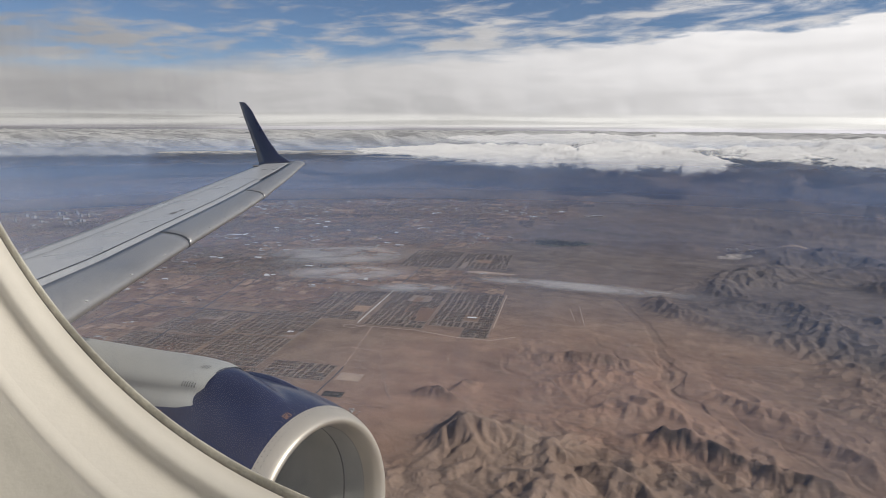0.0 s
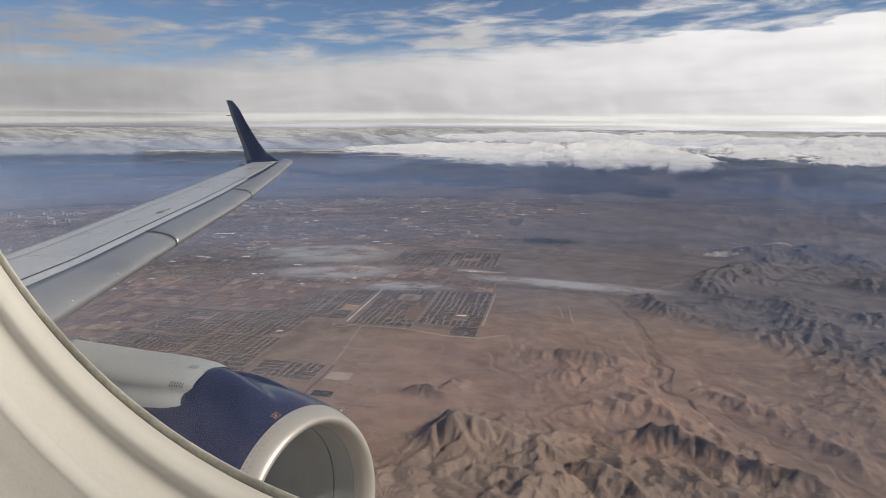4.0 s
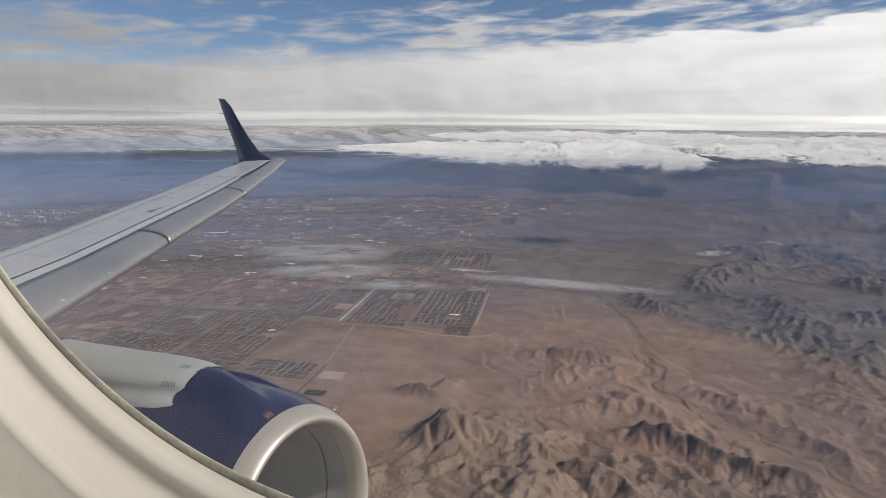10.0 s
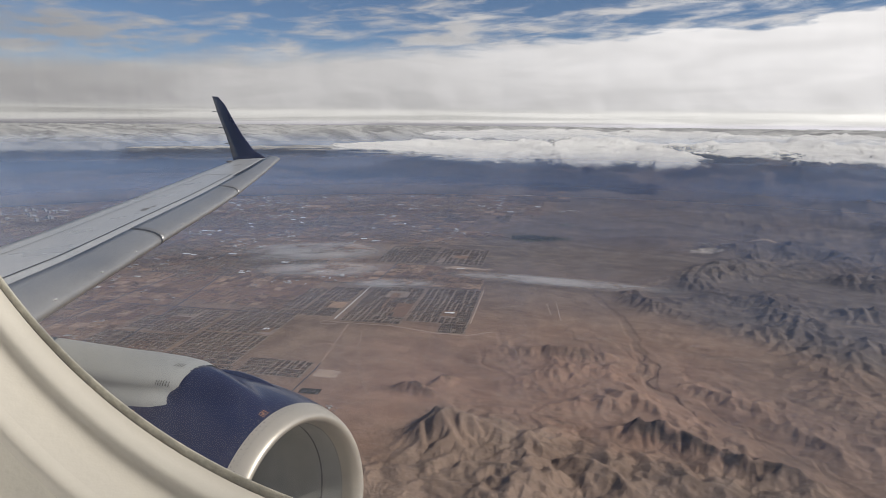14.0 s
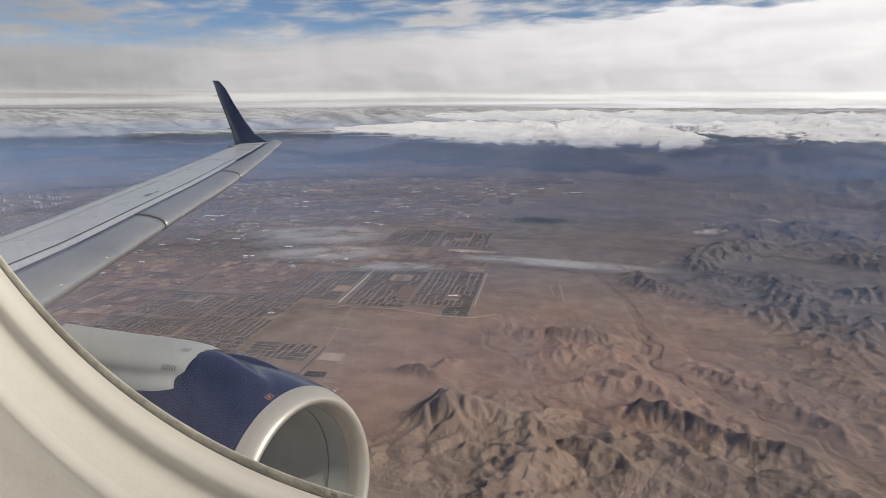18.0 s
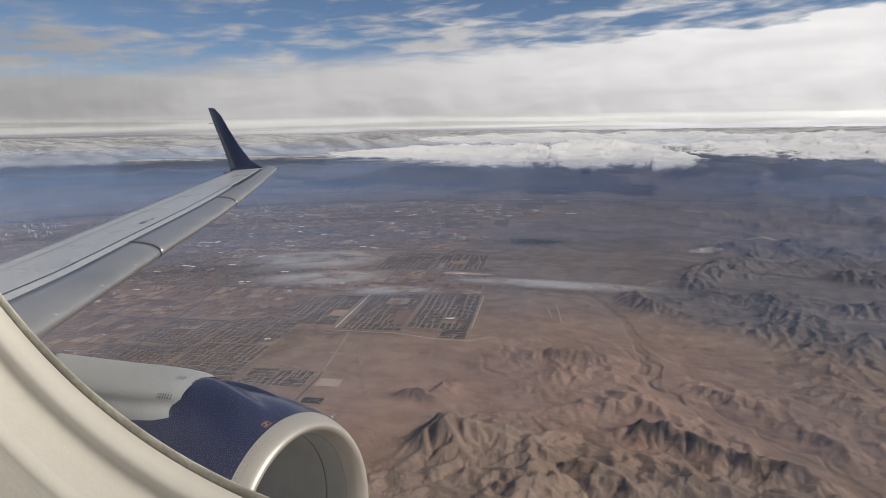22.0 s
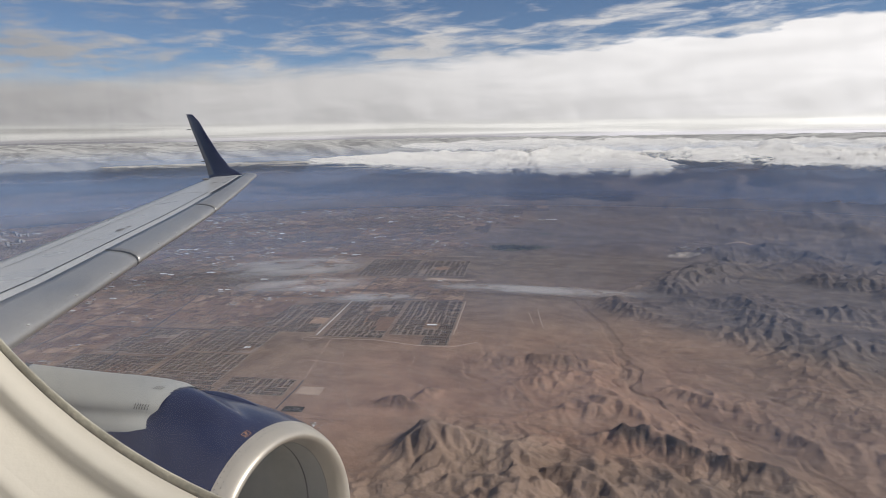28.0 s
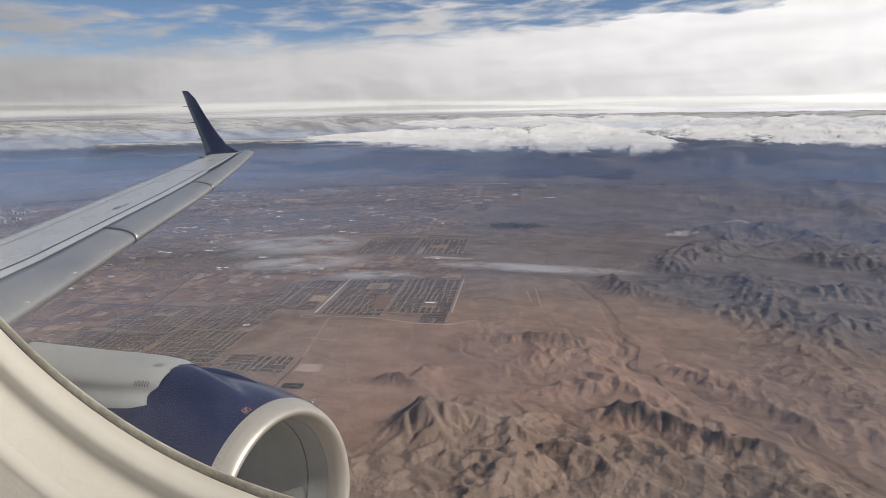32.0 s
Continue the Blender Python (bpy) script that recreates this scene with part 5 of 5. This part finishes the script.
store("clubhouse", 88, 232, [(0, 0, 5, 3, 0.9), (6, 3, 4, 3, 0.9)], "white-roofed buildings by a sandy lot", "building")
for k in range(16):
    u, v = rng.uniform(-420, -60), rng.uniform(150, 640)
    store("warehouse", u, v, [(0, 0, rng.uniform(5, 11), rng.uniform(3, 7), 1.0)], "single pale flat-roofed store among parcels", "warehouse", lift=0.5)


def tower(u, v, w, d, h):
    x, y = from_city(u, v)
    ob = thing("hotel_tower", "tall pale hotel tower far across the valley", "tower", (x, y, height(x, y)), group="far hotel towers")
    p, q = box_at(0, 0, h / 2, w, d, h)
    part("tower_body", mesh_of("tower_body", p, q, M_FLATROOF), ob)
    for k in range(1, int(h / 2.2)):
        p, q = box_at(0, 0, k * 2.2, w + 0.15, d + 0.15, 0.9)
        part("window_band", mesh_of("window_band", p, q, M_SLAT), ob)
    p, q = box_at(0, 0, h + 0.4, w * 0.5, d * 0.6, 0.8)
    part("roof_house", mesh_of("roof_house", p, q, M_WALL), ob)


for k in range(22):
    tower(-800 + rng.uniform(-60, 60) - 12 * k, 420 + rng.uniform(-50, 60) + 12 * k, rng.uniform(3, 8), rng.uniform(3, 6), rng.uniform(4, 9))


def patch(name, cu, cv, ru, rv, mat, label, category, lift, seed, n=40, rings=6):
    """An uneven patch of ground cover."""
    r = random.Random(seed)
    p0 = r.random() * 6
    wob = [1 + 0.18 * math.sin(3 * a + p0) + 0.10 * math.sin(7 * a + 1) + r.uniform(-0.06, 0.06) for a in np.linspace(0, 2 * math.pi, n + 1)[:-1]]
    rows = []
    for k in range(rings + 1):
        t = k / rings
        row = []
        for j, a in enumerate(np.linspace(0, 2 * math.pi, n + 1)[:-1]):
            x, y = from_city(cu + ru * t * wob[j] * math.cos(a), cv + rv * t * wob[j] * math.sin(a))
            row.append((x, y))
        xs, ys = np.array([p[0] for p in row]), np.array([p[1] for p in row])
        rows.append([(px, py, pz + lift) for px, py, pz in zip(xs, ys, land(xs, ys)[0])])
    v, f = skin(rows, closed=True)
    return tagged(new(name, mesh_of(name, v, f, mat, True)), label, category, kind="structure")


patch("park", 190, 484, 50, 26, M_GREEN, "dark green watered golf course", "golf course", 0.5, 3)
grove = Pile()
for _ in range(420):
    gu, gv = 190 + rng.gauss(0, 26), 484 + rng.gauss(0, 13)
    grove.clump(gu, gv, ground_z(190, 484) + 0.4, rng.uniform(0.5, 1.4))
grove.object("golf_trees", M_TREE, "dark trees along the fairways", "trees")
patch("park", 245, 640, 16, 12, M_GREEN, "dark green pond and trees", "park", 0.6, 4)
patch("quarry", 455, 414, 24, 11, M_PIT, "pale open quarry cut into a hill", "quarry", 0.6, 5)
patch("quarry", 520, 478, 40, 6, M_PIT, "pale quarry tip", "quarry", 0.6, 6)
patch("quarry", 560, 520, 70, 5, M_TRACK, "pale graded quarry ground", "quarry", 0.6, 8)
patch("cleared_ground", 96, 238, 34, 10, M_TRACK, "orange cleared building ground", "cleared ground", 0.4, 7)
patch("pond", 120, 800, 14, 7, M_POND, "pale pond", "pond", 0.7, 9)
lot_pile = Pile()
lot_patch(lot_pile, 27, 47, -146, -131, 0.3)
lot_pile.object("gravel_lot", M_TRACK, "fenced pale gravel lot", "lot", "structure")
depot = Pile()
lot_patch(depot, 28, 44, -176, -167, 0.3)
for pu, pv, lu, lv in ((32, -172, 3.0, 2.0), (38, -171, 4.0, 2.2), (42, -174, 1.6, 1.6)):
    depot.block(pu, pv, ground_z(pu, pv) + 0.3, lu, lv, 0.5)
depot.object("depot", (M_YARD, M_FLATROOF), "small dark yard with pale sheds beside the road", "depot", "structure")
farm = Pile()
for _ in range(12):
    fu, fv = 62 + rng.gauss(0, 3.5), -194 + rng.gauss(0, 2.0)
    farm.house(fu, fv, ground_z(fu, fv) + 0.1, rng.uniform(0.8, 1.8), rng.uniform(0.7, 1.1), 0.35, 0.18)
farm.object("desert_houses", (M_FLATROOF, M_WALL), "few lone pale houses in open desert", "houses")
quarry_plant = Pile()
for _ in range(26):
    quarry_plant.block(470 + rng.gauss(0, 18), 438 + rng.gauss(0, 8), ground_z(470, 438) + 0.3, rng.uniform(1, 4), rng.uniform(1, 3), rng.uniform(1, 2.6))
quarry_plant.object("quarry_plant", (M_FLATROOF, M_WALL), "pale sheds and silos of the quarry works", "buildings")

# ---- clouds ----
def cloud_material(name, tone, bright):
    m = bpy.data.materials.new(name)
    m.use_nodes = True
    n = Nodes(m.node_tree)
    obj = n.add("ShaderNodeTexCoord").outputs["Object"]
    lump = n.noise(obj, 0.045, 6, 0.58)
    # streaks of darker grey in the colour stand in for the cloud's shading
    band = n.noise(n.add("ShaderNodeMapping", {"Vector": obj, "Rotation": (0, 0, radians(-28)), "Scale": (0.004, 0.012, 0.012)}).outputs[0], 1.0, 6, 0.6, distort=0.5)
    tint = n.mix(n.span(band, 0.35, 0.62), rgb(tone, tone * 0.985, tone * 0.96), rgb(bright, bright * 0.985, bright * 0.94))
    bump = n.add("ShaderNodeBump", {"Height": lump, "Strength": 0.35, "Distance": 10.0}).outputs[0]
    # light that wanders inside the cloud softens the shading of its lumps
    soft = n.vec("NORMALIZE", n.vec("ADD", n.vec("MULTIPLY", bump, (0.24, 0.24, 0.28)).outputs[0], (0.20, -0.22, 0.46)).outputs[0]).outputs[0]
    d = n.add("ShaderNodeBsdfDiffuse", {"Color": tint, "Normal": soft})
    t = n.add("ShaderNodeBsdfTranslucent", {"Color": tint, "Normal": soft})
    s = n.add("ShaderNodeMixShader", {0: 0.28, 1: d.outputs[0], 2: t.outputs[0]})
    # the cloud thins out towards its edges
    thick = n.add("ShaderNodeAttribute", attribute_name="thick").outputs["Fac"]
    torn = n.noise(n.add("ShaderNodeMapping", {"Vector": obj, "Scale": (1.0, 1.0, 1.6)}).outputs[0], 0.03, 6, 0.62)
    body = n.span(n.math("ADD", thick, n.math("MULTIPLY", n.math("SUBTRACT", torn, 0.5), 1.1)), 0.08, 0.62)
    s = n.add("ShaderNodeMixShader", {0: body, 1: n.add("ShaderNodeBsdfTransparent").outputs[0], 2: s.outputs[0]})
    n.add("ShaderNodeOutputMaterial", {"Surface": s.outputs[0]})
    return m


def wisp_material():
    m = bpy.data.materials.new("cloud_wisp")
    m.use_nodes = True
    n = Nodes(m.node_tree)
    tc = n.add("ShaderNodeTexCoord")
    gen = n.vec("SUBTRACT", tc.outputs["Generated"], (0.5, 0.5, 0.5)).outputs[0]
    s = n.add("ShaderNodeSeparateXYZ", {0: gen})
    rad = n.math("SQRT", n.math("ADD", n.math("POWER", n.math("MULTIPLY", s.outputs[0], 2.0), 2.0), n.math("POWER", n.math("MULTIPLY", s.outputs[1], 2.0), 2.0)))
    rnd = n.add("ShaderNodeObjectInfo").outputs["Random"]
    at = n.vec("ADD", tc.outputs["Object"], n.add("ShaderNodeCombineXYZ", {0: n.math("MULTIPLY", rnd, 900.0), 1: 0.0, 2: 0.0}).outputs[0]).outputs[0]
    big = n.noise(n.add("ShaderNodeMapping", {"Vector": at, "Scale": (0.012, 0.017, 0.03)}).outputs[0], 1.0, 5, 0.55, distort=0.3)
    body = n.math("MULTIPLY", n.span(big, 0.28, 0.58), n.span(rad, 0.20, 0.95, 1.0, 0.0))
    d = n.add("ShaderNodeBsdfDiffuse", {"Color": rgb(0.9, 0.9, 0.9)})
    t = n.add("ShaderNodeBsdfTranslucent", {"Color": rgb(0.9, 0.9, 0.9)})
    white = n.add("ShaderNodeMixShader", {0: 0.5, 1: d.outputs[0], 2: t.outputs[0]})
    clear = n.add("ShaderNodeBsdfTransparent")
    out = n.add("ShaderNodeMixShader", {0: n.math("MULTIPLY", body, 0.62), 1: clear.outputs[0], 2: white.outputs[0]})
    n.add("ShaderNodeOutputMaterial", {"Surface": out.outputs[0]})
    return m


# the sheet's lower greys paint in the shade of the higher cloud layer
M_CLOUD, M_SHEET, M_WISP = cloud_material("cumulus", 0.80, 0.97), cloud_material("shaded_cloud_sheet", 0.34, 0.66), wisp_material()

def at_bearing(deg, dist):
    """A place by its bearing, degrees to the left of straight outboard, and distance."""
    return -dist * math.sin(radians(deg)), dist * math.cos(radians(deg))


def heads_at(x, y, size, seed):
    """Rounded heads of cloud, each a dome round a scattered centre: 0 to 1."""
    x, y = x / size, y / size
    x0, y0 = np.floor(x), np.floor(y)
    best = np.zeros(np.shape(x))
    for a in (-1, 0, 1):
        for b in (-1, 0, 1):
            h, g = lattice(x0 + a, y0 + b, seed), lattice(x0 + a, y0 + b, seed + 7)
            cx, cy = x0 + a + 0.5 + 0.42 * np.cos(h), y0 + b + 0.5 + 0.42 * np.sin(h)
            r = 0.55 + 0.08 * g
            best = best + (r * np.clip(1 - ((x - cx) ** 2 + (y - cy) ** 2) / (1.35 * r * r), 0, 1)) ** 4
    return best ** 0.25


def sheet_mesh(name, v, k, rows, mat):
    """A smooth sheet of quads from rows of k corners each."""
    i, j = np.meshgrid(np.arange(rows - 1), np.arange(k - 1), indexing="ij")
    f = np.stack([i * k + j, i * k + j + 1, (i + 1) * k + j + 1, (i + 1) * k + j], -1).reshape(-1, 4)
    me = bpy.data.meshes.new(name)
    me.vertices.add(len(v))
    me.vertices.foreach_set("co", v.ravel())
    me.loops.add(f.size)
    me.loops.foreach_set("vertex_index", f.ravel())
    me.polygons.add(len(f))
    me.polygons.foreach_set("loop_start", np.arange(0, f.size, 4))
    me.polygons.foreach_set("use_smooth", np.ones(len(f), bool))
    me.update(calc_edges=True)
    me.materials.append(mat)
    return me


def cloud_bank(name, table, label, seed, size=46.0, n=1000, m=120, heap=0.21, hang=0.22, mat=None):
    """A sheet of heaped cloud along an arc, rising from a ragged front edge to its back. Rows of the table: bearing, distance, height of the front, of the back, depth."""
    table = sorted(table)
    cols = [np.array([row[k] for row in table]) for k in range(5)]
    b, a = np.meshgrid(np.linspace(cols[0][0], cols[0][-1], n), np.linspace(-0.2, 1.25, m))
    d, base, top, deep = [np.interp(b, cols[0], c) for c in cols[1:]]
    t = np.radians(b)
    r = d + deep * a
    x, y = -r * np.sin(t), r * np.cos(t)
    wx, wy = x + 0.5 * size * fbm(x / size, y / size, 3, seed=seed + 1), y + 0.5 * size * fbm(x / size, y / size, 3, seed=seed + 2)
    ragged = fbm(x / (2.2 * size), y / (3.2 * size), 5, 0.6, seed=seed + 9)
    edge = np.minimum(a + 0.08, 1.2 - a) * 3.4 + 1.3 * ragged + 0.2
    end = np.minimum(b - cols[0][0], cols[0][-1] - b) / 1.6
    body = np.minimum(edge, end + ragged)
    mask = np.clip(body / 0.9, 0, 1)
    tall = top - base
    slope = np.clip(a, 0, 1) ** 0.85
    swell = 0.22 * fbm(x / (3.4 * size), y / (3.4 * size), 3, seed=seed + 4)
    domes = 0.55 * heads_at(wx, wy, 1.1 * size, seed) + 0.48 * heads_at(wx, wy, 0.5 * size, seed + 20) + 0.30 * heads_at(wx, wy, 0.22 * size, seed + 40)
    domes = domes * (0.55 + 0.9 * ease(fbm(x / (2.0 * size), y / (2.0 * size), 3, seed=seed + 14), -0.35, 0.4))
    round_ = np.sqrt(np.clip(1 - (1 - mask) ** 2, 0, 1))
    z = base + tall * (slope * 0.85 + swell * mask) + heap * tall * domes * (0.35 + 0.65 * mask) - hang * tall * (1 - round_)
    me = sheet_mesh(name, np.stack([x, y, z], -1).reshape(-1, 3), n, m, mat or M_CLOUD)
    thick = me.color_attributes.new("thick", "FLOAT_COLOR", "POINT")
    thick.data.foreach_set("color", np.repeat(np.clip(body / 1.4, 0, 1).ravel(), 4))
    # only the cloud itself stays, not the clear air beside it
    bm = bmesh.new()
    bm.from_mesh(me)
    clear_ = mask.ravel() <= 0.0
    bmesh.ops.delete(bm, geom=[p for p in bm.verts if clear_[p.index]], context="VERTS")
    bm.to_mesh(me)
    bm.free()
    return tagged(new(name, me), label, "cloud", kind="stuff")


cloud_bank("cloud_bank", [(39, 2140, 108, 118, 160), (35, 2100, 96, 122, 240), (31, 2040, 84, 126, 330), (24, 1940, 74, 132, 420), (17, 1850, 72, 138, 440), (10, 1790, 73, 134, 400), (6.5, 1770, 76, 118, 240), (4, 1760, 82, 100, 120)],
           "bright white bank of cumulus below the aircraft", 201, size=64.0)
cloud_bank("cloud_bank", [(30, 2700, 142, 156, 260), (25, 2560, 128, 164, 420), (15, 2400, 114, 166, 580), (6, 2260, 102, 162, 600), (0, 2150, 94, 158, 620), (-8, 2040, 84, 156, 620), (-16, 1980, 82, 156, 620), (-26, 1960, 84, 150, 500)],
           "long bright white bank of cumulus", 231, size=78.0, n=1300, m=150)
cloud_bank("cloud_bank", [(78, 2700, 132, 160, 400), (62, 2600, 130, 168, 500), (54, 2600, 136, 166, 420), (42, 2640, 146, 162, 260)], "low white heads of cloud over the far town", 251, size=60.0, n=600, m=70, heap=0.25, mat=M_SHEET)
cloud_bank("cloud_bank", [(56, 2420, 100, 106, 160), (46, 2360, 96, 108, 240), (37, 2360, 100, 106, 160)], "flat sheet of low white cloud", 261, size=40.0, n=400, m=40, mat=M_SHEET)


def cloud_sea():
    """A lumpy floor of cloud that closes the distance."""
    turn, dist = np.linspace(radians(-110), radians(60), 420), np.geomspace(2250, 4850, 150)
    tt, rr = np.meshgrid(turn, dist)
    x, y = (rr * np.sin(tt)).ravel(), (rr * np.cos(tt)).ravel()
    front = 3250 + 260 * fbm(x / 420, y / 420, 4, seed=95)
    r = np.hypot(x, y)
    body = ease(r, front - 60, front + 520)
    z = 44 + 114 * body + 9 * body * ridged(x / 240, y / 240, 4, 0.5, seed=97) + 5 * fbm(x / 50, y / 50, 3, seed=98)
    k = len(turn)
    i, j = np.meshgrid(np.arange(len(dist) - 1), np.arange(k - 1), indexing="ij")
    f = np.stack([i * k + j, i * k + j + 1, (i + 1) * k + j + 1, (i + 1) * k + j], -1).reshape(-1, 4)
    keep = (body[f] > 0.02).any(1)
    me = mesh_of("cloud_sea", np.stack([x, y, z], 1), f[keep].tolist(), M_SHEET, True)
    thick = me.color_attributes.new("thick", "FLOAT_COLOR", "POINT")
    thick.data.foreach_set("color", np.repeat(np.clip(body * 3, 0, 1), 4))
    return tagged(new("cloud_sea", me), "white floor of cloud out to the horizon", "cloud", kind="stuff")


cloud_sea()


def wisp(b, d, z, lx, ly, turn, label="thin grey veil of low cloud"):
    x, y = at_bearing(b, d)
    n, m = 24, 12
    rows = []
    for j in range(m + 1):
        row = []
        for i in range(n + 1):
            a, c = (i / n - 0.5), (j / m - 0.5)
            row.append((a * lx, c * ly, 0.05 * ly * (0.25 - a * a - c * c) + 1.2 * noise.noise(Vector((a * 6, c * 3, d)))))
        rows.append(row)
    ob = new("cloud_wisp", mesh_of("cloud_wisp", *skin(rows), M_WISP, True))
    ob.location, ob.rotation_euler = (x, y, z), (0, 0, radians(turn))
    return tagged(ob, label, "cloud", kind="stuff")


wisp(40.5, 905, 8, 330, 190, 34)
wisp(39.5, 795, 7, 250, 110, 32)
wisp(17.5, 738, 7, 400, 60, 12)
wisp(33, 712, 7, 150, 60, 26)
# thin edges of the bank
for b, d, z in ((31, 2010, 92), (34, 2040, 98), (39, 2100, 104)):
    wisp(b, d, z, 420, 200, b, "thin white edge of the cloud bank")


# ---- haze over the valley: thin upright blue sheets that imitate dusty air ----
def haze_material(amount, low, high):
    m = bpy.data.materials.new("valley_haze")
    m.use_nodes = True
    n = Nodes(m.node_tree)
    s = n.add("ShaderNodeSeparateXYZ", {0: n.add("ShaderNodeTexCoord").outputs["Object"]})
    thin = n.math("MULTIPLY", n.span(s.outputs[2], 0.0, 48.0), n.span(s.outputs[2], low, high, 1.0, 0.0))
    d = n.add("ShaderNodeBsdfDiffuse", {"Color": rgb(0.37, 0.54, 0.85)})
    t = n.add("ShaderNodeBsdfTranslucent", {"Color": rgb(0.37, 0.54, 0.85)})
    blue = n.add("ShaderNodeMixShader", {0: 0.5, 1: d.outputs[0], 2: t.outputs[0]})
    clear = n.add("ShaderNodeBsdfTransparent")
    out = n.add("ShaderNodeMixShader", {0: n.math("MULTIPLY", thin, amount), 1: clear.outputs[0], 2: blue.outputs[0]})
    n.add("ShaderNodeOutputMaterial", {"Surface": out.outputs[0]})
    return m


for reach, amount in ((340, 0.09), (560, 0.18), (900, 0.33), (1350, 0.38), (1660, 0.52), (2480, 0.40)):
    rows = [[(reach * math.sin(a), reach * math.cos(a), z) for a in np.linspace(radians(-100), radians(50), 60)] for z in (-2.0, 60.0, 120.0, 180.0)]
    tagged(new("backdrop_haze", mesh_of("backdrop_haze", *skin(rows), haze_material(amount, *((55.0, 118.0) if reach < 1500 else (85.0, 140.0) if reach < 2000 else (112.0, 168.0))), True)), "thin blue sheet imitating haze over the valley", "haze", kind="structure")
